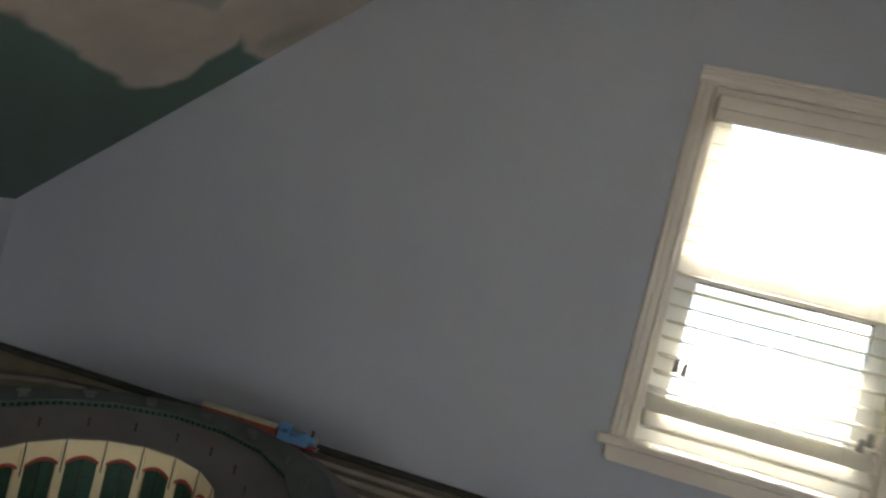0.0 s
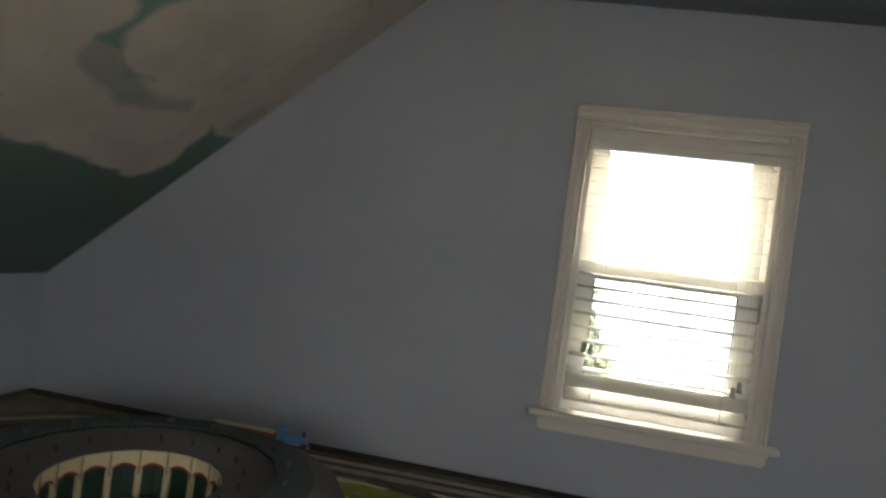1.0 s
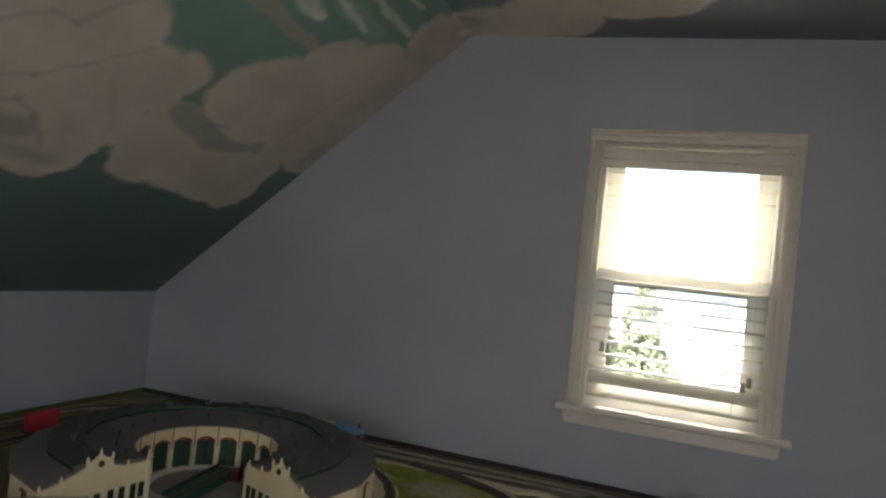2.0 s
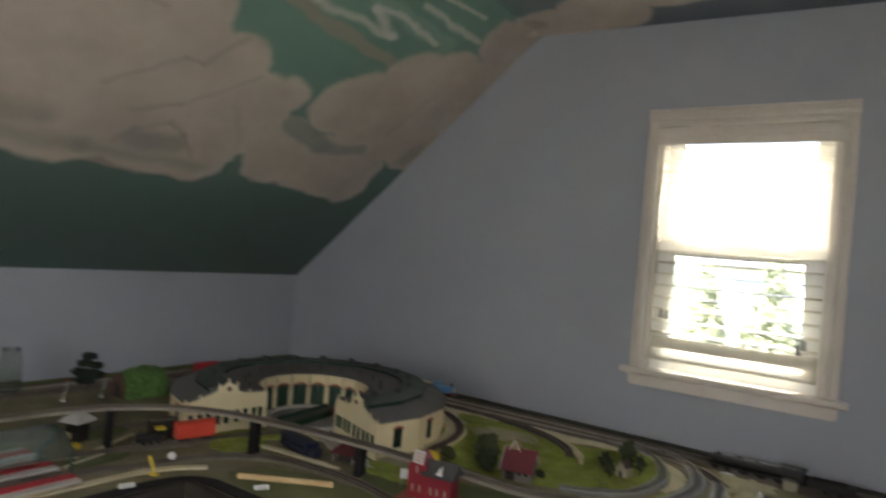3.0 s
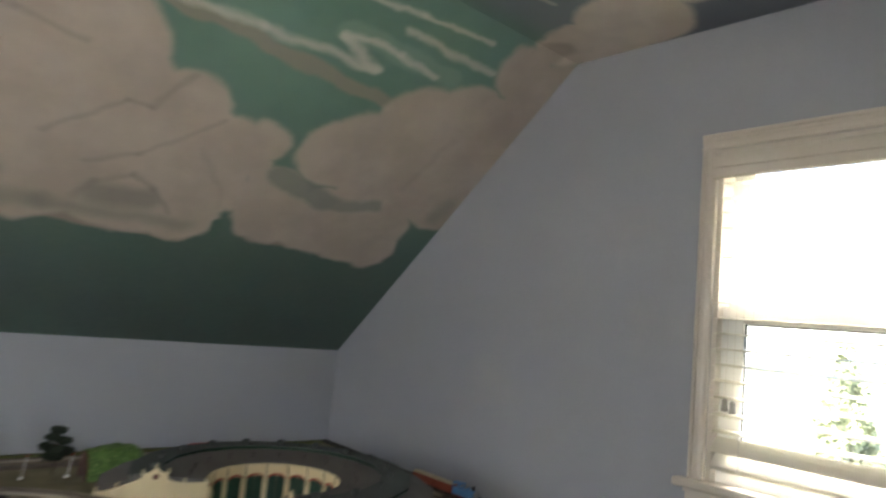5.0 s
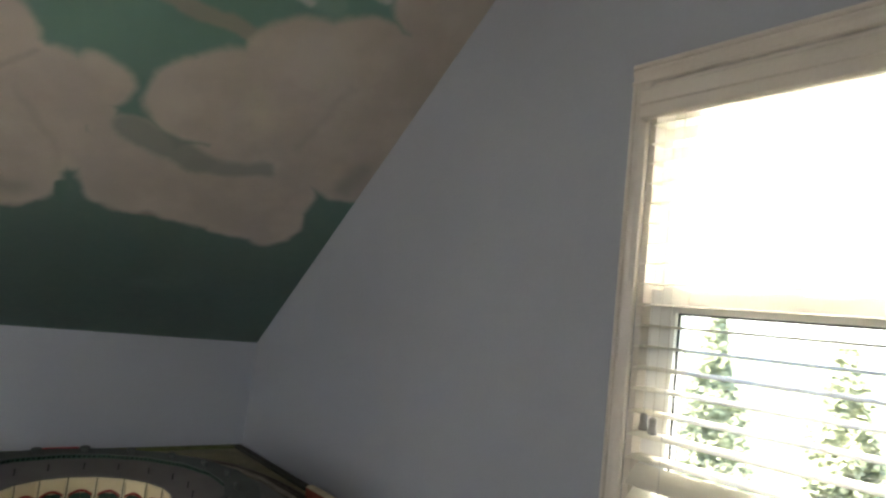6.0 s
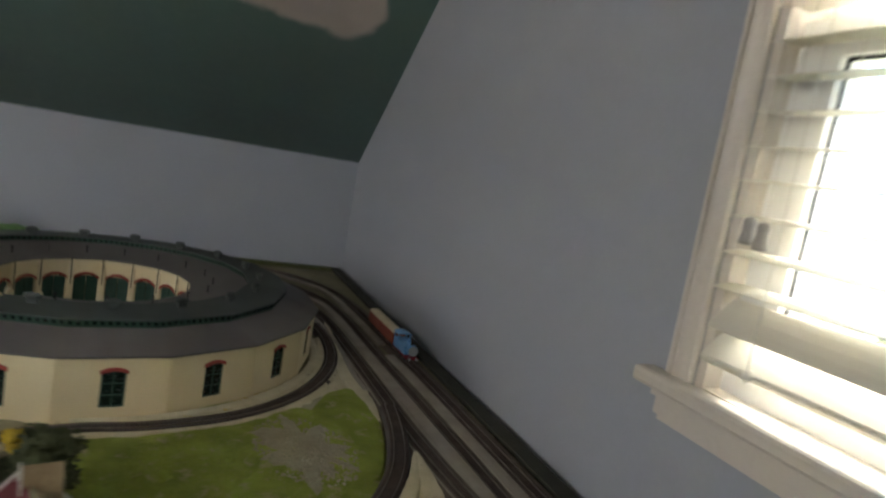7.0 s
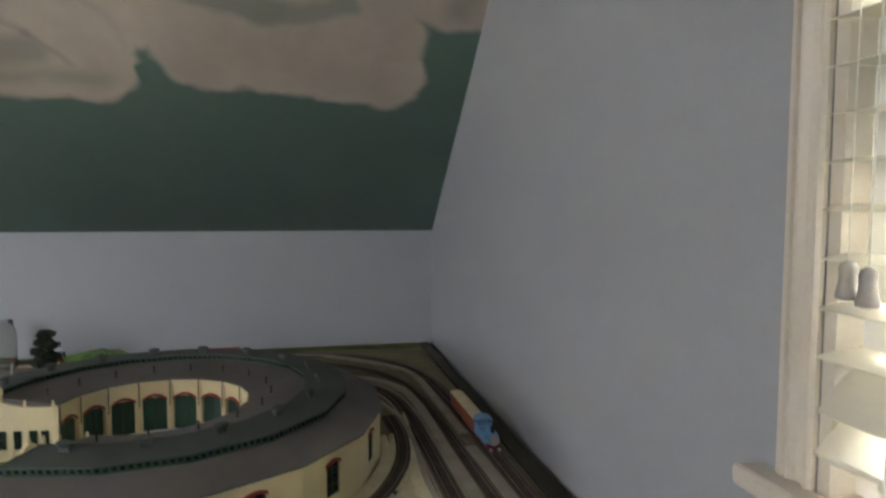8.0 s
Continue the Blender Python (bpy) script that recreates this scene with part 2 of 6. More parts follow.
HIGH_CLOUD = [(1.70, 1.80, 0.17), (1.62, 1.98, 0.17), (1.40, 2.25, 0.24), (1.00, 2.40, 0.34), (0.45, 2.30, 0.40), (0.30, 2.75, 0.45), (-0.30, 1.95, 0.40),
              (-0.60, 2.60, 0.45), (-1.20, 1.30, 0.40), (-1.60, 2.10, 0.50)]
STREAKS = [(0.25, 1.44, 0.56, 1.375, 0.020), (0.56, 1.375, 0.80, 1.37, 0.020), (0.80, 1.37, 1.15, 1.38, 0.018), (1.15, 1.38, 1.00, 1.435, 0.014), (1.00, 1.435, 1.19, 1.45, 0.012),
           (1.19, 1.45, 1.34, 1.43, 0.010), (0.68, 1.57, 0.93, 1.56, 0.016), (0.93, 1.56, 1.19, 1.585, 0.013), (1.19, 1.585, 1.44, 1.60, 0.007), (1.17, 1.52, 1.51, 1.52, 0.013),
           (0.93, 1.57, 1.03, 1.70, 0.022), (1.20, 1.83, 1.42, 1.865, 0.007)]


CONTOURS = [(0.006, 0.62, [(0.06, 1.115), (0.14, 1.195), (0.29, 1.207), (0.43, 1.17)]),
            (0.004, 0.62, [(0.41, 0.885), (0.57, 1.037), (0.62, 1.024), (0.694, 1.17)]),
            (0.004, 0.55, [(0.53, 0.81), (0.64, 0.866), (0.825, 1.053)]),
            (0.007, 0.30, [(0.81, 0.946), (0.93, 0.74)]),
            (0.005, 0.55, [(0.53, 0.675), (0.57, 0.741), (0.665, 0.797)]),
            (0.008, 0.75, [(0.665, 0.797), (0.731, 0.745), (0.80, 0.672)]),
            (0.010, 0.30, [(1.50, 0.98), (1.56, 1.24)])]


def mural():
    m, nt, b = shade("painted_sky_mural")
    uv = nt.nodes.new("ShaderNodeUVMap").outputs[0]
    wob = nt.nodes.new("ShaderNodeTexNoise")
    wob.inputs["Scale"].default_value, wob.inputs["Detail"].default_value = 7.0, 3.0
    wire(nt, uv, wob.inputs["Vector"])
    off = nd(nt, "ShaderNodeVectorMath", operation="MULTIPLY_ADD")
    wire(nt, wob.outputs[1], off.inputs[0])
    off.inputs[1].default_value, off.inputs[2].default_value = (0.07, 0.07, 0), (-0.035, -0.035, 0)
    pos = nd(nt, "ShaderNodeVectorMath", operation="ADD")
    wire(nt, uv, pos.inputs[0]), wire(nt, off.outputs[0], pos.inputs[1])
    sep = nt.nodes.new("ShaderNodeSeparateXYZ")
    wire(nt, pos.outputs[0], sep.inputs[0])
    u, w = sep.outputs[0], sep.outputs[1]
    brush = noise_node(nt, uv, 3.0, 4)
    # teal ground, darker and greyer at the foot, greener higher up
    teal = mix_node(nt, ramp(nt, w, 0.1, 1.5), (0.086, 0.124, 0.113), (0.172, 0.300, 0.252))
    teal = mix_node(nt, math_node(nt, "MULTIPLY", ramp(nt, brush, 0.4, 0.7), 0.35), teal, (0.088, 0.178, 0.150))
    # ceiling blue-grey and wall band lightened in colour, as little light reaches them
    col = mix_node(nt, ramp(nt, w, 1.62, 1.80), teal, (0.245, 0.290, 0.320))
    # the band turns darker and bluer towards the wall
    band = math_node(nt, "MULTIPLY", ramp(nt, u, 1.50, 1.78), ramp(nt, w, 1.66, 1.76))
    col = mix_node(nt, math_node(nt, "MULTIPLY", band, 0.7), col, (0.145, 0.150, 0.205))
    # broad dry strokes under the streaks
    for a, c, d, e, wid, tone, amount in ((0.42, 1.37, 1.28, 1.29, 0.022, (0.34, 0.30, 0.25), 0.75), (1.0, 1.45, 1.40, 1.45, 0.030, (0.24, 0.36, 0.31), 0.6)):
        col = mix_node(nt, math_node(nt, "MULTIPLY", stroke(nt, u, w, a, c, d, e, wid, 0.02), amount), col, tone)
    for a, c, d, e, wid in STREAKS:
        col = mix_node(nt, math_node(nt, "MULTIPLY", stroke(nt, u, w, a, c, d, e, wid * 0.66, 0.024), 0.72), col, (0.60, 0.60, 0.555))
    for a, c, d, e, wid in ((-1.2, 0.64, 0.30, 0.645, 0.075), (0.30, 0.645, 0.84, 0.615, 0.070), (1.10, 0.685, 1.60, 0.660, 0.075)):
        col = mix_node(nt, stroke(nt, u, w, a, c, d, e, wid, 0.018), col, (0.315, 0.272, 0.237))
    daub = ramp(nt, noise_node(nt, uv, 5.0, 6, 0.62), 0.34, 0.68)
    # ceiling clouds made 1.42 times lighter, for the light the ceiling lacks
    for clouds, k in ((HIGH_CLOUD, 1.42), (FAR_CLOUD + BIG_CLOUD, 1.0)):
        field = None
        for cu, cw, r in clouds:
            p = nd(nt, "ShaderNodeVectorMath", operation="DISTANCE")
            wire(nt, pos.outputs[0], p.inputs[0])
            p.inputs[1].default_value = (cu, cw, 0)
            inside = math_node(nt, "SUBTRACT", r, p.outputs["Value"])
            field = math_node(nt, "MAXIMUM", field, inside) if field else inside
        tone = mix_node(nt, daub, (0.445 * k, 0.390 * k, 0.344 * k), (0.545 * k, 0.480 * k, 0.423 * k))
        tone = mix_node(nt, math_node(nt, "MULTIPLY", math_node(nt, "SUBTRACT", 1.0, ramp(nt, field, 0.0, 0.10)), 0.12), tone, (0.56 * k, 0.492 * k, 0.433 * k))
        col = mix_node(nt, ramp(nt, field, -0.012, 0.020), col, tone)
    # grey-green haze and hollows brushed into the clouds
    for a, c, d, e, wid, soft, tone, amount in ((-0.4, 0.635, 0.46, 0.630, 0.030, 0.05, (0.24, 0.245, 0.215), 0.55), (0.46, 0.630, 0.86, 0.625, 0.026, 0.05, (0.24, 0.245, 0.215), 0.55),
                                               (0.19, 0.70, 0.31, 0.725, 0.040, 0.06, (0.255, 0.245, 0.22), 0.6), (0.58, 0.70, 0.72, 0.70, 0.038, 0.05, (0.235, 0.235, 0.21), 0.65),
                                               (1.075, 0.905, 1.26, 0.845, 0.044, 0.030, (0.255, 0.275, 0.245), 0.85), (1.26, 0.845, 1.46, 0.872, 0.028, 0.030, (0.265, 0.282, 0.250), 0.8),
                                               (1.16, 1.90, 1.34, 1.95, 0.075, 0.06, (0.165, 0.185, 0.215), 0.75),
                                               (1.725, 0.88, 1.745, 0.98, 0.026, 0.05, (0.30, 0.295, 0.262), 0.6)):
        col = mix_node(nt, math_node(nt, "MULTIPLY", stroke(nt, u, w, a, c, d, e, wid, soft), amount), col, tone)
    # thin grey contour strokes
    for wid, amount, run in CONTOURS:
        for (a, c), (d, e) in zip(run, run[1:]):
            col = mix_node(nt, math_node(nt, "MULTIPLY", stroke(nt, u, w, a, c, d, e, wid, 0.026), amount * 0.62), col, (0.27, 0.243, 0.218))
    # the green gap under the clouds and the bluish band along the wall
    col = mix_node(nt, stroke(nt, u, w, 0.960, 0.60, 0.955, 0.67, 0.013, 0.014), col, (0.099, 0.175, 0.146))
    fine = noise_node(nt, uv, 40.0, 5, 0.6)
    col = mix_node(nt, math_node(nt, "MULTIPLY", ramp(nt, fine, 0.35, 0.75), 0.05), col, (0.30, 0.28, 0.24))
    wire(nt, col, b.inputs["Base Color"])
    b.inputs["Roughness"].default_value = 0.7
    bp = nt.nodes.new("ShaderNodeBump")
    bp.inputs["Strength"].default_value, bp.inputs["Distance"].default_value = 0.12, 0.001
    wire(nt, noise_node(nt, uv, 150, 3), bp.inputs["Height"]), wire(nt, bp.outputs[0], b.inputs["Normal"])
    return m


def stroke(nt, u, w, a, c, d, e, wid, soft):
    """1 within wid of the line from (a, c) to (d, e), fading over soft."""
    lu, lw = d - a, e - c
    n2 = lu * lu + lw * lw
    pu, pw = math_node(nt, "SUBTRACT", u, a), math_node(nt, "SUBTRACT", w, c)
    k = math_node(nt, "MULTIPLY_ADD", pu, lu / n2, math_node(nt, "MULTIPLY", pw, lw / n2), clamp=True)
    du = math_node(nt, "MULTIPLY_ADD", k, -lu, pu)
    dw = math_node(nt, "MULTIPLY_ADD", k, -lw, pw)
    dist = math_node(nt, "SQRT", math_node(nt, "ADD", math_node(nt, "MULTIPLY", du, du), math_node(nt, "MULTIPLY", dw, dw)))
    return math_node(nt, "SUBTRACT", 1.0, ramp(nt, dist, max(wid - soft * 0.5, 0.0), wid + soft * 0.5))


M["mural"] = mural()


# ---- building helpers ----
def part(name, bm, material, parent=None, label="", smooth=False, at=None):
    me = bpy.data.meshes.new(name)
    bmesh.ops.recalc_face_normals(bm, faces=bm.faces)
    bm.to_mesh(me)
    bm.free()
    me.materials.append(material)
    if smooth:
        me.polygons.foreach_set("use_smooth", [True] * len(me.polygons))
    ob = new(name, me)
    ob.parent = parent
    if at is not None:
        ob.matrix_basis = at
    return tagged(ob, label)


def thing(name, at, label, category, group="", kind=""):
    ob = new(name)
    ob.empty_display_size = 0.05
    ob.matrix_basis = at
    return tagged(ob, label, category, group, kind)


def again(ob, parent, at):
    """The same mesh once more, as an object of its own."""
    o = ob.copy()
    scene.collection.objects.link(o)
    o.parent, o.matrix_basis = parent, at
    return o


def box(bm, x0, x1, y0, y1, z0, z1, at=None):
    v = [bm.verts.new((x, y, z)) for z in (z0, z1) for y in (y0, y1) for x in (x0, x1)]
    for f in ((0, 2, 3, 1), (4, 5, 7, 6), (0, 1, 5, 4), (2, 6, 7, 3), (0, 4, 6, 2), (1, 3, 7, 5)):
        bm.faces.new([v[i] for i in f])
    if at is not None:
        bmesh.ops.transform(bm, matrix=at, verts=v)
    return v


def cube(x0, x1, y0, y1, z0, z1, bevel=0.0, at=None):
    bm = bmesh.new()
    box(bm, x0, x1, y0, y1, z0, z1, at)
    if bevel:
        bmesh.ops.bevel(bm, geom=bm.edges[:], offset=bevel, segments=2, affect="EDGES", profile=0.5)
    return bm


def prism(bm, poly, lo, hi, axis="z"):
    """A polygon drawn out from lo to hi along an axis; its two numbers are the other two axes in order."""
    def put(p, h):
        return {"z": (p[0], p[1], h), "y": (p[0], h, p[1]), "x": (h, p[0], p[1])}[axis]
    a, b = [bm.verts.new(put(p, lo)) for p in poly], [bm.verts.new(put(p, hi)) for p in poly]
    bm.faces.new(a[::-1]), bm.faces.new(b)
    for i in range(len(poly)):
        j = (i + 1) % len(poly)
        bm.faces.new((a[i], a[j], b[j], b[i]))
    return a + b


def lathe(bm, profile, seg=20, at=None):
    """A profile of (radius, height) turned about z."""
    rings = [[bm.verts.new((r * math.cos(2 * math.pi * k / seg), r * math.sin(2 * math.pi * k / seg), z)) for k in range(seg)] for r, z in profile]
    for a, b in zip(rings, rings[1:]):
        for k in range(seg):
            bm.faces.new((a[k], a[(k + 1) % seg], b[(k + 1) % seg], b[k]))
    bm.faces.new(rings[0][::-1]), bm.faces.new(rings[-1])
    if at is not None:
        bmesh.ops.transform(bm, matrix=at, verts=[v for r in rings for v in r])


def tube(bm, pts, r, seg=8):
    pts = [Vector(p) for p in pts]
    rings = []
    for i, p in enumerate(pts):
        d = (pts[min(i + 1, len(pts) - 1)] - pts[max(i - 1, 0)]).normalized()
        side = d.orthogonal().normalized() if not rings else (prev - d * prev.dot(d)).normalized()
        prev = side
        up = d.cross(side)
        rings.append([bm.verts.new(p + r * (math.cos(2 * math.pi * k / seg) * side + math.sin(2 * math.pi * k / seg) * up)) for k in range(seg)])
    for a, b in zip(rings, rings[1:]):
        for k in range(seg):
            bm.faces.new((a[k], a[(k + 1) % seg], b[(k + 1) % seg], b[k]))
    bm.faces.new(rings[0][::-1]), bm.faces.new(rings[-1])


def smooth_line(pts, step=0.02, closed=False):
    """A smooth line through the points, in even steps."""
    p = [Vector((*q, 0)) if len(q) == 2 else Vector(q) for q in pts]
    n = len(p)
    out = []
    for i in range(n if closed else n - 1):
        a, b, c, d = (p[(i + k) % n] if closed else p[min(max(i + k, 0), n - 1)] for k in (-1, 0, 1, 2))
        m = max(2, int((c - b).length / step))
        for s in range(m):
            t = s / m
            out.append(0.5 * (2 * b + (c - a) * t + (2 * a - 5 * b + 4 * c - d) * t * t + (3 * b - a - 3 * c + d) * t ** 3))
    if not closed:
        out.append(p[-1])
    return out


def ribbon(bm, line, section, closed=False):
    """A section of (across, height) swept along a line."""
    rows = []
    n = len(line)
    for i, p in enumerate(line):
        q, o = (line[(i + 1) % n], line[i - 1]) if closed else (line[min(i + 1, n - 1)], line[max(i - 1, 0)])
        d = (q - o).normalized()
        side = Vector((d.y, -d.x, 0)).normalized()
        rows.append([bm.verts.new(p + side * a + Vector((0, 0, h))) for a, h in section])
    m = len(section)
    for i in range(n if closed else n - 1):
        a, b = rows[i], rows[(i + 1) % n]
        for k in range(m):
            bm.faces.new((a[k], a[(k + 1) % m], b[(k + 1) % m], b[k]))
    if not closed:
        bm.faces.new(rows[0][::-1]), bm.faces.new(rows[-1])


def blob(bm, centre, r, squash=(1, 1, 1), rough=0.3, sub=2, seed=0.0, freq=2.2):
    """A lump with an uneven surface."""
    made = bmesh.ops.create_icosphere(bm, subdivisions=sub, radius=1.0)["verts"]
    for v in made:
        k = 1 + rough * noise.noise(v.co * freq + Vector((seed, seed * 1.7, -seed)))
        v.co = Vector(centre) + Vector((v.co.x * r * squash[0] * k, v.co.y * r * squash[1] * k, v.co.z * r * squash[2] * k))


def foliage(bm, centre, r, count, leaf, rng, squash=(1, 1, 1)):
    """Many small leaf tufts through a lumpy volume."""
    for _ in range(count):
        d = Vector((rng.gauss(0, 1), rng.gauss(0, 1), rng.gauss(0, 1))).normalized() * (rng.random() ** 0.45)
        c = Vector(centre) + Vector((d.x * r * squash[0], d.y * r * squash[1], d.z * r * squash[2]))
        a, b = Vector((rng.gauss(0, 1), rng.gauss(0, 1), rng.gauss(0, 1))).normalized(), Vector((rng.gauss(0, 1), rng.gauss(0, 1), rng.gauss(0, 1))).normalized()
        n = a.cross(b).normalized()
        s = leaf * rng.uniform(0.6, 1.3)
        v = [bm.verts.new(c + s * q) for q in (a, n, -a, -n, 0.7 * a.cross(n))]
        for f in ((0, 1, 4), (1, 2, 4), (2, 3, 4), (3, 0, 4), (3, 2, 1, 0)):
            bm.faces.new([v[i] for i in f])


# ---- the room ----
WEST, EAST, NORTH, SOUTH = -1.383, 2.724, 1.772, -2.60
KNEE, CREASE_X, CREASE_Z, FLAT_END, FLAT_Z = 1.411, -0.106, 2.474, 1.444, 2.429
WIN = (0.395, 0.940, 1.232, 2.109)
MURAL_Y = 0.016  # the mural starts this much further north than the world's origin


def gable_wall(name, y0, y1, win, label):
    """An end wall under the slopes, of four pieces round its window."""
    x0, x1, z0, z1 = win
    top = 2.61
    bm = bmesh.new()
    prism(bm, [(WEST - 0.12, 0), (x0, 0), (x0, top), (CREASE_X - 0.05, top), (WEST - 0.12, KNEE + 0.05)], y0, y1, "y")
    prism(bm, [(x1, 0), (EAST + 0.12, 0), (EAST + 0.12, KNEE + 0.05), (FLAT_END + 0.05, top), (x1, top)], y0, y1, "y")
    box(bm, x0, x1, y0, y1, 0, z0), box(bm, x0, x1, y0, y1, z1, top)
    return tagged(part(name, bm, M["wall"]), label, "wall", kind="structure")


gable_wall("wall_north", NORTH, NORTH + 0.15, WIN, "pale grey-blue painted gable wall round the window")
# the opening in this wall is for the added, unseen window
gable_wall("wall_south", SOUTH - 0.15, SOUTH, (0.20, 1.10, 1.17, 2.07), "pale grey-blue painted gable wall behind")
tagged(part("wall_west", cube(WEST - 0.12, WEST, SOUTH, NORTH, 0, KNEE), M["wall"]), "pale grey-blue painted low knee wall", "wall", kind="structure")
tagged(part("wall_east", cube(EAST, EAST + 0.12, SOUTH, NORTH, 0, KNEE), M["wall"]), "pale grey-blue painted low knee wall", "wall", kind="structure")
tagged(part("floor", cube(WEST - 0.12, EAST + 0.12, SOUTH - 0.15, NORTH + 0.15, -0.12, 0), M["carpet"]), "tan carpeted attic floor", "floor", kind="structure")


def ceiling_slab(name, xa, za, xb, zb, w0, label):
    """A sloping or level slab whose underside runs from (xa, za) to (xb, zb); its mural is laid out in metres."""
    bm = bmesh.new()
    n = Vector((-(zb - za), xb - xa)).normalized() * 0.12
    poly = [(xa, za), (xb, zb), (xb + n.x, zb + n.y), (xa + n.x, za + n.y)]
    prism(bm, poly, SOUTH, NORTH, "y")
    layer = bm.loops.layers.uv.new("UVMap")
    run = Vector((xb - xa, zb - za)).normalized()
    for f in bm.faces:
        for loop in f.loops:
            c = loop.vert.co
            loop[layer].uv = (c.y + MURAL_Y, w0 + (c.x - xa) * run.x + (c.z - za) * run.y)
    return tagged(part(name, bm, M["mural"]), label, "ceiling", kind="structure")


SLOPE = math.hypot(CREASE_X - WEST, CREASE_Z - KNEE)
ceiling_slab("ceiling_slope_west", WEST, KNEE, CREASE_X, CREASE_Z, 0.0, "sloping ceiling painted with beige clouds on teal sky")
ceiling_slab("ceiling_flat", CREASE_X, CREASE_Z, FLAT_END, FLAT_Z, SLOPE, "flat ceiling painted with clouds and blue-grey sky")


def east_slope():
    """The far slope, with an unseen roof window added to it as a source of fill light."""
    run, up = Vector((EAST - FLAT_END, KNEE - FLAT_Z)), Vector((0.62, 0.784)) * 0.12
    length = run.length
    run.normalize()

    def at(d, out=0.0):
        return Vector((FLAT_END, FLAT_Z)) + run * d + up * out
    bm = bmesh.new()
    for a, b, y0, y1 in ((0, length, SOUTH, -1.33), (0, length, -0.47, NORTH), (0, 0.35, -1.33, -0.47), (1.15, length, -1.33, -0.47)):
        prism(bm, [tuple(at(a)), tuple(at(b)), tuple(at(b, 1)), tuple(at(a, 1))], y0, y1, "y")
    layer = bm.loops.layers.uv.new("UVMap")
    for f in bm.faces:
        for loop in f.loops:
            c = loop.vert.co
            loop[layer].uv = (c.y + MURAL_Y, SLOPE + 1.55 + (Vector((c.x, c.z)) - at(0)).dot(run))
    tagged(part("ceiling_slope_east", bm, M["mural"]), "sloping ceiling painted with clouds and sky", "ceiling", kind="structure")
    w = thing("added_window_roof", pose(0, 0, 0), "unseen white-framed frosted roof window added for its fill light", "window", kind="structure")
    for a, b, y0, y1 in ((0.35, 0.39, -1.33, -0.47), (1.11, 1.15, -1.33, -0.47), (0.39, 1.11, -1.33, -1.29), (0.39, 1.11, -0.51, -0.47)):
        bm = bmesh.new()
        prism(bm, [tuple(at(a, 0.3)), tuple(at(b, 0.3)), tuple(at(b, 1.1)), tuple(at(a, 1.1))], y0 + 0.001, y1 - 0.001, "y")
        part("frame", bm, M["vinyl"], w)
    # frosted so that direct sun stays out and only the fill lamp lights
    bm = bmesh.new()
    prism(bm, [tuple(at(0.39, 0.8)), tuple(at(1.11, 0.8)), tuple(at(1.11, 0.84)), tuple(at(0.39, 0.84))], -1.29, -0.51, "y")
    part("pane", bm, M["frosted"], w, "frosted glass pane of the added roof window")


east_slope()


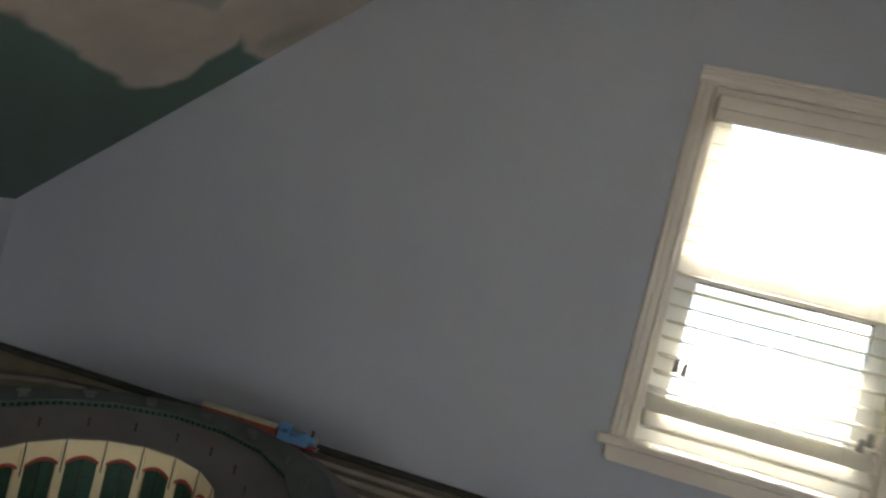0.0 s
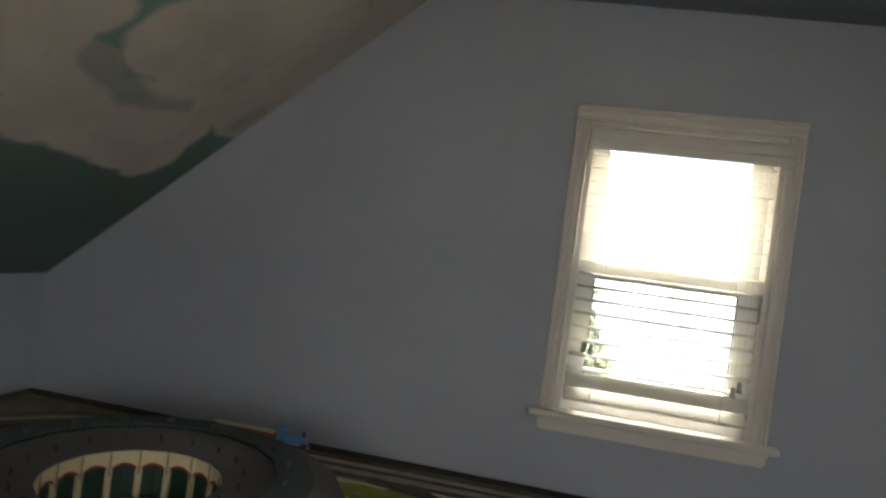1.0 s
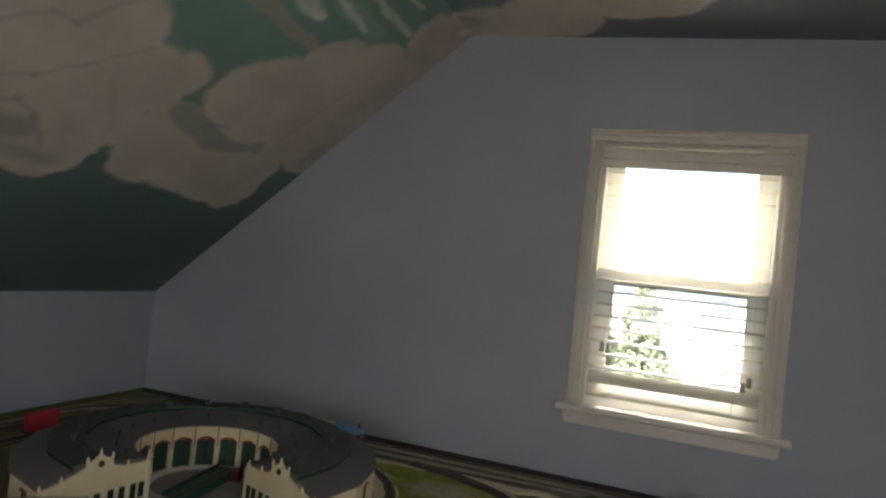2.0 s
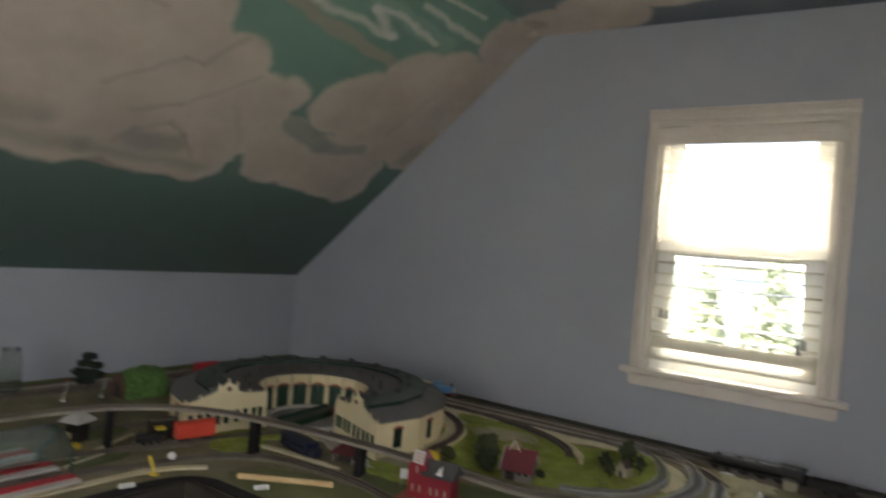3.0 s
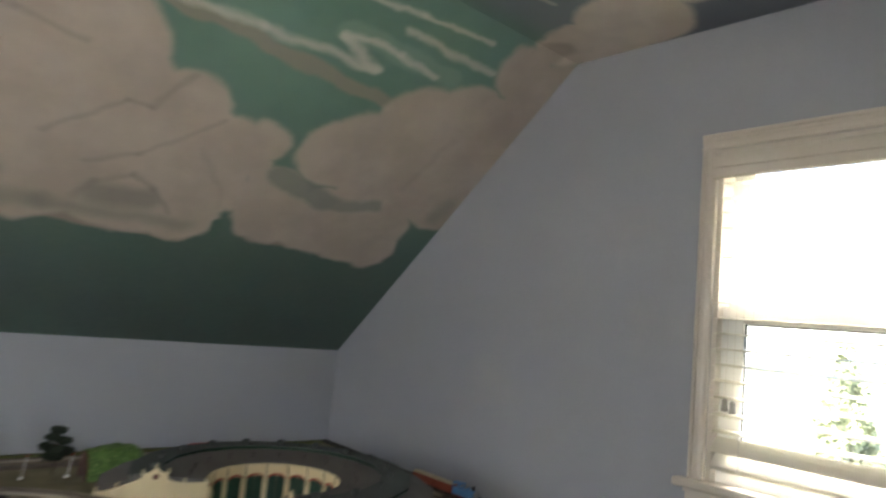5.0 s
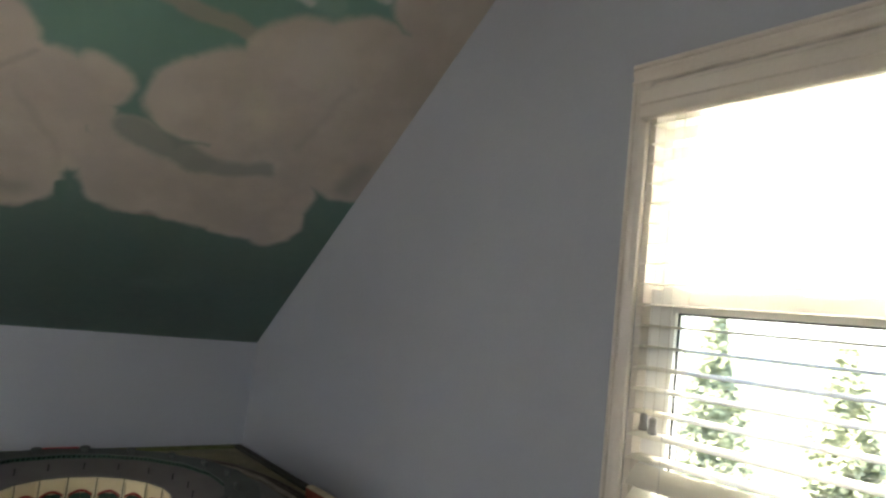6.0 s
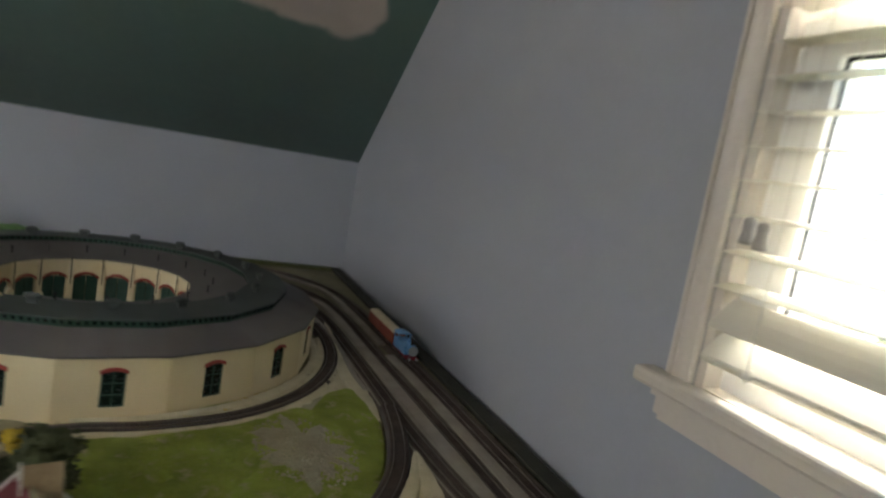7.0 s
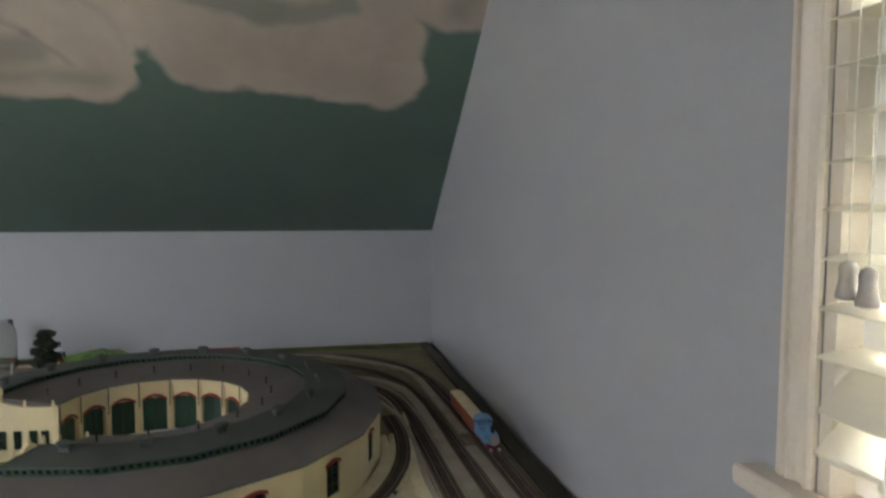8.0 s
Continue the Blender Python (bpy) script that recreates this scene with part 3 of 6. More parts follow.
# ---- the window ----
def double_hung(name, x0, x1, z0, z1, y, facing, rail_z, label):
    """A double-hung window in its lined opening, cased on the room side. facing: 1 when the room lies towards -y."""
    s = facing
    win = thing(name, pose(0, 0, 0), label, "window", kind="structure")

    def slab(nm, xa, xb, ya, yb, za, zb, mat=M["trim"], bevel=0.0, lab=""):
        lo, hi = sorted((y + s * ya, y + s * yb))
        return part(nm, cube(xa, xb, lo, hi, za, zb, bevel), mat, win, lab)
    # jamb lining
    slab("jamb", x0 - 0.002, x0 + 0.014, 0.002, 0.149, z0, z1), slab("jamb", x1 - 0.014, x1 + 0.002, 0.002, 0.149, z0, z1)
    slab("head_lining", x0 + 0.014, x1 - 0.014, 0.002, 0.149, z1 - 0.012, z1 + 0.002)
    slab("outer_sill", x0 + 0.014, x1 - 0.014, 0.072, 0.200, z0 - 0.012, z0 + 0.012, bevel=0.003)
    # casing: a moulded board, hollow in the middle, with a bead at the opening and a raised back band outside
    cw = 0.045
    mould = [(0.0, -0.001), (0.0, 0.005), (0.003, 0.0085), (0.007, 0.0085), (0.009, 0.003), (0.012, 0.002), (0.020, 0.004), (0.026, 0.0085), (0.029, 0.0085), (0.0305, 0.003), (0.033, 0.003), (0.035, 0.0085), (0.040, 0.0085), (cw, 0.0045), (cw, -0.001)]
    for xa, sg in ((x0, -1), (x1, 1)):
        bm = bmesh.new()
        prism(bm, [(xa + sg * a, y - s * t) for a, t in mould], z0 + 0.016, z1 + 0.001, "z")
        part("side_casing", bm, M["trim"], win)
    bm = bmesh.new()
    prism(bm, [(y - s * (t + 0.0004), z1 + a) for a, t in mould], x0 - cw, x1 + cw, "x")
    part("head_casing", bm, M["trim"], win)
    # stool with horns, apron with a stepped foot
    slab("stool", x0 - cw - 0.028, x1 + cw + 0.028, -0.034, 0.001, z0 - 0.006, z0 + 0.016, bevel=0.006)
    slab("stool_back", x0 + 0.014, x1 - 0.014, 0.001, 0.072, z0 - 0.006, z0 + 0.016)
    bm = bmesh.new()
    for a, b, t in ((0.0, 0.010, 0.019), (0.010, 0.034, 0.011), (0.034, 0.041, 0.008)):
        lo, hi = sorted((y - s * t, y + s * 0.001))
        ins = a * 0.25
        box(bm, x0 - cw - 0.002 + ins, x1 + cw + 0.002 - ins, lo, hi, z0 - 0.006 - b, z0 - 0.006 - a)
    part("apron", bm, M["trim"], win)
    # sashes: lower one inside, upper one outside
    for nm, za, zb, ya, st in (("lower_sash", z0 + 0.016, rail_z + 0.042, 0.030, 0.055), ("upper_sash", rail_z + 0.006, z1 - 0.012, 0.066, 0.055)):
        bm = bmesh.new()
        lo, hi = sorted((y + s * ya, y + s * (ya + 0.032)))
        box(bm, x0 + 0.014, x0 + 0.014 + st, lo, hi, za, zb), box(bm, x1 - 0.014 - st, x1 - 0.014, lo, hi, za, zb)
        box(bm, x0 + 0.014 + st, x1 - 0.014 - st, lo, hi, za, za + 0.042), box(bm, x0 + 0.014 + st, x1 - 0.014 - st, lo, hi, zb - 0.042, zb)
        sash = part(nm, bm, M["vinyl"], win)
        lo2, hi2 = sorted((y + s * (ya + 0.014), y + s * (ya + 0.018)))
        g = part("pane", cube(x0 + 0.014 + st - 0.004, x1 - 0.014 - st + 0.004, lo2, hi2, za + 0.038, zb - 0.038), M["glass"], sash, "clear glass pane")
        g.visible_shadow = False
        # dark gasket round the glass
        bm = bmesh.new()
        lo3, hi3 = sorted((y + s * (ya + 0.010), y + s * (ya + 0.0135)))
        xa, xb, zc, zd = x0 + 0.014 + st, x1 - 0.014 - st, za + 0.042, zb - 0.042
        for q in ((xa, xa + 0.003, zc, zd), (xb - 0.003, xb, zc, zd), (xa, xb, zc, zc + 0.003), (xa, xb, zd - 0.004, zd)):
            box(bm, q[0], q[1], lo3, hi3, q[2], q[3])
        if nm == "lower_sash":
            part("gasket", bm, M["black"], sash, "thin black glazing gasket")
    # sash lock on the meeting rail
    bm = bmesh.new()
    lo, hi = sorted((y + s * 0.036, y + s * 0.066))
    xm = (x0 + x1) / 2
    box(bm, xm - 0.022, xm + 0.022, lo, hi, rail_z + 0.042, rail_z + 0.050), box(bm, xm - 0.006, xm + 0.020, lo, hi - 0.008, rail_z + 0.050, rail_z + 0.056)
    part("sash_lock", bm, M["vinyl"], win)
    return win


double_hung("window_1", *WIN, NORTH, 1, 1.650, "white double-hung window with moulded casing, stool and apron")
# unseen window, added as the fill lamp's source
double_hung("added_window_south", 0.20, 1.10, 1.17, 2.07, SOUTH, -1, 1.62, "unseen white double-hung window added behind to admit fill light")


BLIND = (0.668, NORTH - 0.008, 1.651)  # the middle of the opening, at the meeting rail


def blind():
    """Two-inch horizontal blind, let down, with the lowest slats tipped."""
    x0, x1, y = -0.2535, 0.2535, 0.008
    b = thing("window_blind", pose(*BLIND), "cream two-inch horizontal blind, lowered with slats level, hung in the window", "blind")
    bm = bmesh.new()
    prism(bm, [(-0.036, 0.370), (-0.041, 0.374), (-0.041, 0.396), (-0.045, 0.398), (-0.045, 0.424), (-0.041, 0.430), (-0.036, 0.434), (-0.028, 0.434), (-0.028, 0.370)], x0 - 0.0155, x1 + 0.029, "x")
    bmesh.ops.translate(bm, vec=(0, y, 0), verts=bm.verts)
    box(bm, x0 - 0.0135, x0 - 0.0055, -0.020, -0.0105, 0.370, 0.434), box(bm, x1 + 0.021, x1 + 0.029, -0.020, -0.0105, 0.370, 0.434)
    part("valance", bm, M["trim"], b, "cream moulded valance with returns")
    part("headrail", cube(x0, x1, y - 0.024, y + 0.026, 0.390, 0.434, 0.002), M["trim"], b)
    bm = bmesh.new()
    prism(bm, [(-0.025, -0.0003), (-0.012, 0.0008), (0.0, 0.0013), (0.012, 0.0008), (0.025, -0.0003), (0.025, 0.0007), (0.012, 0.0024), (0.0, 0.0030), (-0.012, 0.0024), (-0.025, 0.0007)], x0, x1, "x")
    slat = part("slat", bm, M["slat"], b, at=pose(0, y, -0.273, 6.0))
    for k in range(1, 17):
        again(slat, b, pose(0, y, -0.266 + 0.0392 * k - 0.007 * max(0.0, 1 - k / 3), 6.0 - 0.2 * k + 1.0 * math.sin(k * 2.1)))
    again(slat, b, pose(0, y - 0.002, -0.306, 46))
    part("bottom_rail", cube(x0, x1, -0.025, 0.025, -0.007, 0.007, 0.004), M["slat"], b, "thicker cream bottom rail", at=pose(0, y - 0.001, -0.346, 44))
    for x in (-0.178, 0.178):
        for dy in (-0.0268, 0.0268):
            bm = bmesh.new()
            tube(bm, [(x, y + dy, -0.347 + dy * 0.75), (x, y + dy, -0.040), (x, y + dy, 0.390)], 0.0008, 6)
            part("ladder_cord", bm, M["cord"], b)
        bm = bmesh.new()
        lathe(bm, [(0.006, -0.004), (0.008, -0.002), (0.006, 0.0)], 12, pose(x, y - 0.026, -0.357, 60))
        part("cord_button", bm, M["slat"], b)
    for x, z in ((-0.213, -0.191), (-0.194, -0.195), (0.203, -0.254), (0.218, -0.238)):
        bm = bmesh.new()
        tube(bm, [(x, y - 0.034, z), (x + 0.001, y - 0.034, 0.110), (x, y - 0.034, 0.362)], 0.0006, 6)
        c = part("pull_cord", bm, M["cord"], b)
        bm = bmesh.new()
        lathe(bm, [(0.0022, 0.003), (0.0065, 0.000), (0.0082, -0.006), (0.0074, -0.015), (0.0082, -0.026), (0.0102, -0.036), (0.0098, -0.041), (0.004, -0.043)], 14, pose(x, y - 0.034, z) @ Matrix.Diagonal((0.84, 0.84, 0.68, 1)))
        part("tassel", bm, M["tassel"], c, "grey wooden cord tassel", smooth=True)


blind()


def ceiling_vent():
    v = thing("ceiling_vent", pose(0.819, 1.367, FLAT_Z + (0.819 - FLAT_END) * (FLAT_Z - CREASE_Z) / (FLAT_END - CREASE_X), 180, 1.66, 0) @ Matrix.Diagonal((0.76, 0.64, 1, 1)), "cream metal ceiling air register with slotted grilles", "air vent")
    bm = bmesh.new()
    for q in ((-0.17, 0.17, -0.055, -0.040), (-0.17, 0.17, 0.040, 0.055), (-0.17, -0.152, -0.040, 0.040), (0.152, 0.17, -0.040, 0.040), (-0.056, -0.046, -0.040, 0.040), (0.046, 0.056, -0.040, 0.040)):
        box(bm, q[0], q[1], q[2], q[3], 0.0, 0.007)
    part("frame", bm, M["vent"], v)
    # brown plate, its colour stands for the shade between the slats
    part("backing", cube(-0.152, 0.152, -0.040, 0.040, 0.0005, 0.001), M["tunnel"], v, "dark brown plate in place of the shaded hollow behind slats")
    first = None
    for k in range(27):
        x = -0.147 + k * 0.0113
        if abs(abs(x) - 0.051) < 0.008:
            continue
        at = pose(x, 0, 0.003, 0, 38, 0)
        first = again(first, v, at) if first else part("slat", cube(-0.0028, 0.0028, -0.040, 0.040, -0.0004, 0.0004), M["vent"], v, at=at)


ceiling_vent()


# ---- the railway table ----
G = 1.002


def layout_table():
    t = thing("layout_table", pose(0, 0, 0), "large L-shaped model railway table with dark fascia boards and earth-coloured top", "table")
    bm = bmesh.new()
    prism(bm, [(WEST + 0.012, -1.60), (-0.235, -1.60), (-0.235, 0.415), (-0.215, 0.435), (2.20, 0.435), (2.20, NORTH - 0.012), (WEST + 0.012, NORTH - 0.012)], 0.965, G)
    part("top_board", bm, M["earth"], t)
    for q in ((-0.234, -0.214, -1.60, 0.414), (-0.214, 2.20, 0.414, 0.434)):
        part("fascia", cube(q[0], q[1], q[2], q[3], 0.80, G + 0.004, 0.002), M["wood_dark"], t, "dark fascia board")
    for q in ((-1.34, -0.30, -1.50, -1.46), (-1.34, -0.30, -0.4, -0.36), (-1.34, 2.1, 0.50, 0.54), (-1.34, 2.1, 1.66, 1.70)):
        part("bearer", cube(q[0], q[1], q[2], q[3], 0.865, 0.954), M["wood_raw"], t)
    for x, y in ((-1.28, -1.44), (-0.36, -1.44), (-1.28, 0.60), (-0.36, 0.60), (1.0, 0.60), (2.04, 0.60), (-1.28, 1.60), (0.6, 1.60), (2.04, 1.60)):
        part("leg", cube(x - 0.03, x + 0.03, y - 0.03, y + 0.03, 0, 0.864, 0.003), M["wood_raw"], t)
    # dark green edging strip that closes the joint with the walls
    part("edging", cube(WEST + 0.013, 2.20, NORTH - 0.046, NORTH - 0.013, G, G + 0.010, 0.002), M["edging"], t, "dark green edging strip along the wall")
    part("edging", cube(WEST + 0.013, WEST + 0.040, -1.60, NORTH - 0.048, G, G + 0.010, 0.002), M["grass_dark"], t, "dark green edging strip along the wall")


layout_table()


def patch(name, cx, cy, rx, ry, turn, material, label, lift=0.003, seed=1.0, rough=0.16, n=56, wavy=2.0):
    """A flat patch of ground cover with an uneven edge, thin at its rim."""
    bm = bmesh.new()
    rings = []
    for f, h in ((1.0, 0.0), (0.94, lift * 0.7), (0.80, lift), (0.5, lift), (0.2, lift)):
        ring = []
        for k in range(n):
            a = 2 * math.pi * k / n
            e = 1 + rough * noise.noise(Vector((math.cos(a) * wavy, math.sin(a) * wavy, seed)))
            x, y = rx * f * e * math.cos(a), ry * f * e * math.sin(a)
            bump = 0.0015 * noise.noise(Vector((x * 30, y * 30, seed))) if f < 1 else 0.0
            ring.append(bm.verts.new((x, y, h + bump)))
        rings.append(ring)
    for a, b in zip(rings, rings[1:]):
        for k in range(n):
            bm.faces.new((a[k], a[(k + 1) % n], b[(k + 1) % n], b[k]))
    bm.faces.new(rings[-1])
    bm.faces.new(rings[0][::-1])
    ob = part(name, bm, material, None, at=pose(cx, cy, G + 0.0005, 0, 0, turn))
    return tagged(ob, label, "ground cover", kind="stuff")


patch("grass_mat", 0.245, 1.255, 0.285, 0.235, 12, M["grass"], "bright green static grass round the barn", 0.006, 1.0)
patch("grass_mat", 0.09, 1.31, 0.20, 0.185, -30, M["grass"], "bright green static grass beside the roundhouse track", 0.0055, 2.0)
patch("grass_mat", 0.47, 1.38, 0.155, 0.20, 0, M["grass"], "green static grass inside the track loop", 0.005, 3.0)
patch("grass_mat", 0.02, 1.458, 0.20, 0.062, -11, M["grass"], "green static grass up to the curving spur", 0.0075, 26.0, 0.10)
patch("grass_mat", 0.70, 1.12, 0.055, 0.16, 20, M["grass"], "green static grass bank beside the loop", 0.004, 4.0)
patch("grass_mat", 0.40, 0.80, 0.38, 0.135, 4, M["grass_dark"], "olive-green turf under the raised line", 0.003, 5.0)
patch("grass_mat", 0.075, 0.835, 0.125, 0.055, -6, M["grass"], "green static grass behind the red station", 0.004, 6.0)
patch("grass_mat", -0.43, 0.765, 0.115, 0.050, 38, M["grass"], "green static grass in front of the roundhouse", 0.004, 7.0)
patch("grass_mat", 0.0, 0.590, 0.22, 0.090, 14, M["olive"], "flat olive-green mat at the table edge", 0.003, 8.0)
patch("grass_mat", -0.70, 0.42, 0.06, 0.14, 10, M["grass_dark"], "dark green turf between the tracks", 0.003, 9.0)
patch("grass_mat", -1.05, 1.30, 0.26, 0.13, 60, M["grass_dark"], "dark green turf in the table corner", 0.003, 10.0)
patch("grass_mat", -0.50, 0.36, 0.045, 0.10, 14, M["grass_dark"], "dark green turf between the tracks", 0.0025, 11.0)
patch("grass_mat", 0.635, 0.935, 0.175, 0.125, 30, M["grass"], "olive grass bank below the raised line", 0.004, 23.0)
patch("grass_mat", -0.385, 0.690, 0.075, 0.085, 30, M["grass"], "green static grass in front of the roundhouse gable", 0.004, 24.0)
patch("gravel_patch", 0.082, 1.380, 0.100, 0.064, 14, M["sand_dull"], "bare sandy ground under loose stones in the grass", 0.0082, 12.0, 0.9, wavy=4.0)
patch("gravel_patch", -0.20, 1.496, 0.15, 0.036, -14, M["sand"], "pale gravel between the tracks", 0.002, 13.0, 0.6)
patch("gravel_patch", 0.79, 1.53, 0.075, 0.095, -20, M["sand_dull"], "dull gravel beside the steam engine", 0.001, 18.0, 0.7)
patch("gravel_patch", -0.06, 1.33, 0.20, 0.030, 118, M["sand_dull"], "sandy gravel along the roundhouse wall", 0.002, 19.0, 0.5)
patch("gravel_patch", 0.02, 0.93, 0.10, 0.060, -10, M["sand_dull"], "sandy yard beside the roundhouse corner", 0.002, 20.0, 0.6)
patch("gravel_patch", -0.29, 0.905, 0.075, 0.022, -8, M["sand"], "pale concrete apron at the turntable lead", 0.003, 25.0, 0.5)
patch("gravel_patch", 0.76, 1.12, 0.050, 0.20, 0, M["sand_dull"], "dull gravel road at the loop's end", 0.001, 22.0, 0.6)


def gravel_path(pts, label, material, lift, seed):
    """A winding path of gravel; pts hold x, y and half width."""
    line = smooth_line([(p[0], p[1], p[2]) for p in pts], 0.008)
    bm = bmesh.new()
    rows = []
    for i, p in enumerate(line):
        d = line[min(i + 1, len(line) - 1)] - line[max(i - 1, 0)]
        v = Vector((d.y, -d.x, 0)).normalized()
        row = []
        for f, h in ((-1, 0.0), (-0.72, lift), (0.0, lift * 1.15), (0.72, lift), (1, 0.0)):
            e = p.z * (1 + 0.28 * noise.noise(Vector((p.x * 45, p.y * 45, seed + f))))
            row.append(bm.verts.new((p.x + v.x * f * e, p.y + v.y * f * e, G + 0.0005 + h)))
        rows.append(row)
    for a, b in zip(rows, rows[1:]):
        for k in range(4):
            bm.faces.new((a[k], a[k + 1], b[k + 1], b[k]))
    return tagged(part("gravel_path", bm, material), label, "ground cover", kind="stuff")


gravel_path([(0.10, 1.548, 0.003), (0.19, 1.514, 0.012), (0.262, 1.468, 0.017), (0.322, 1.408, 0.018), (0.366, 1.348, 0.013), (0.392, 1.285, 0.004)], "pale gravel outside the curving spur, tapering into the grass", M["sand"], 0.0100, 1.0)
gravel_path([(0.10, 1.551, 0.003), (0.19, 1.538, 0.017), (0.26, 1.527, 0.021), (0.33, 1.546, 0.014), (0.40, 1.538, 0.012), (0.45, 1.515, 0.004)], "pale gravel wedge between the spur and the wall tracks", M["sand"], 0.0095, 2.0)
gravel_path([(0.555, 1.525, 0.006), (0.600, 1.480, 0.020), (0.632, 1.415, 0.024), (0.644, 1.34, 0.016), (0.632, 1.26, 0.006)], "pale gravel between the two loop tracks", M["sand"], 0.0065, 3.0)
gravel_path([(-0.345, 0.700, 0.004), (-0.295, 0.728, 0.014), (-0.20, 0.738, 0.013), (-0.10, 0.745, 0.010), (-0.05, 0.750, 0.004)], "pale gravel shoulder beside the front track", M["sand"], 0.004, 4.0)
gravel_path([(-0.62, 1.552, 0.005), (-0.40, 1.537, 0.013), (-0.28, 1.525, 0.022), (-0.18, 1.526, 0.020), (-0.09, 1.528, 0.013), (-0.02, 1.527, 0.003)], "pale gravel between the roundhouse and wall tracks", M["sand"], 0.006, 6.0)
gravel_path([(0.055, 0.975, 0.020), (0.020, 1.06, 0.028), (0.008, 1.16, 0.032), (-0.030, 1.270, 0.036), (-0.102, 1.370, 0.038), (-0.205, 1.447, 0.036), (-0.34, 1.500, 0.030), (-0.48, 1.520, 0.022)], "pale sandy bed under the roundhouse track", M["sand"], 0.0072, 8.0)
gravel_path([(-0.522, 0.305, 0.004), (-0.550, 0.365, 0.007), (-0.590, 0.440, 0.007), (-0.630, 0.520, 0.004)], "pale gravel line beside the cabin", M["sand"], 0.003, 9.0)
gravel_path([(-0.478, 0.26, 0.004), (-0.493, 0.30, 0.007), (-0.520, 0.39, 0.007), (-0.538, 0.46, 0.004)], "pale gravel line beside the lead track", M["sand"], 0.003, 10.0)
gravel_path([(0.80, 1.575, 0.012), (0.815, 1.50, 0.034), (0.806, 1.40, 0.020), (0.806, 1.24, 0.016), (0.812, 1.05, 0.014), (0.815, 0.92, 0.010)], "tan gravel beside the leaving track", M["sand_dull"], 0.0062, 5.0)

gravel_path([(-0.32, 0.945, 0.018), (-0.23, 0.905, 0.032), (-0.13, 0.866, 0.034), (-0.05, 0.835, 0.026), (0.01, 0.815, 0.010)], "pale concrete apron in front of the roundhouse gable", M["concrete"], 0.0034, 12.0)
# pale sand between the roundhouse wall and the track that hugs it
gravel_path([(-0.452 + r * math.cos(radians(a)), 1.034 + r * math.sin(radians(a)), w) for a, r, w in ((3, 0.447, 0.006), (15, 0.450, 0.009), (29, 0.4555, 0.014), (44, 0.4575, 0.016), (59, 0.4555, 0.014), (75, 0.4535, 0.012), (92, 0.452, 0.008))],
            "pale sand and scattered yellow foam against the roundhouse wall", M["sand"], 0.0095, 11.0)

# loose stones in the gravel patch
rng = random.Random(4)
bm = bmesh.new()
for k in range(720):
    a, r = rng.uniform(0, 6.283), 1.15 * rng.random() ** 0.75
    x, y = 0.098 * r * math.cos(a), 0.064 * r * math.sin(a)
    c, s = math.cos(0.24), math.sin(0.24)
    blob(bm, (0.085 + x * c - y * s, 1.380 + x * s + y * c, G + 0.0085), rng.uniform(0.0010, 0.0036), (1, 0.8, 0.6), 0.5, 1, k * 0.37)
tagged(part("loose_stones", bm, M["stones"]), "small loose grey and tan stones on the grass", "stones", kind="stuff")


def grass_tufts(name, label, material, count, seed, low, tall, beds):
    """Short upright tufts scattered over the grass mats; beds hold x, y, half lengths and turn."""
    rng = random.Random(seed)
    verts, faces = [], []
    for cx, cy, rx, ry, turn, share in beds:
        c, sn = math.cos(radians(turn)), math.sin(radians(turn))
        for _ in range(int(count * share)):
            a, r = rng.uniform(0, 6.283), 0.93 * rng.random() ** 0.5
            x, y = rx * r * math.cos(a), ry * r * math.sin(a)
            if noise.noise(Vector((x * 22, y * 22, seed))) < -0.12:
                continue
            px, py, hgt, b = cx + x * c - y * sn, cy + x * sn + y * c, rng.uniform(low, tall), rng.uniform(0, 6.283)
            if 0.165 < math.hypot(px + 0.452, py - 1.034) < 0.53:
                continue
            base = len(verts)
            w = rng.uniform(0.0008, 0.0020)
            for k in range(3):
                verts.append((px + w * math.cos(b + k * 2.094), py + w * math.sin(b + k * 2.094), G + 0.004))
            verts.append((px + rng.uniform(-0.0015, 0.0015), py + rng.uniform(-0.0015, 0.0015), G + 0.006 + hgt))
            faces += [(base, base + 1, base + 3), (base + 1, base + 2, base + 3), (base + 2, base, base + 3)]
    me = bpy.data.meshes.new(name)
    me.from_pydata(verts, [], faces)
    me.materials.append(material)
    tagged(new(name, me), label, "ground cover", kind="stuff")


BEDS = [(0.245, 1.255, 0.285, 0.235, 12, 0.40), (0.09, 1.31, 0.20, 0.185, -30, 0.34), (0.47, 1.38, 0.155, 0.20, 0, 0.16), (0.635, 0.935, 0.175, 0.125, 30, 0.10)]
grass_tufts("grass_tufts", "short clumped green static grass on the mats", M["grass"], 15000, 51, 0.0006, 0.0038, BEDS)
grass_tufts("grass_tufts", "scattered dry tan tufts in the grass", M["dry"], 2600, 52, 0.0004, 0.0030, BEDS)


rng = random.Random(17)
bm = bmesh.new()
for k in range(90):
    a, r = rng.gauss(36, 7), rng.uniform(0.443, 0.466)
    blob(bm, (-0.452 + r * math.cos(radians(a)), 1.034 + r * math.sin(radians(a)), G + 0.0085), rng.uniform(0.0010, 0.0034), (1.2, 1, 0.7), 0.5, 1, k * 0.71)
tagged(part("foam_crumbs", bm, M["leaf_yellow"]), "yellow foam crumbs in the sand by the roundhouse", "ground cover", kind="stuff")


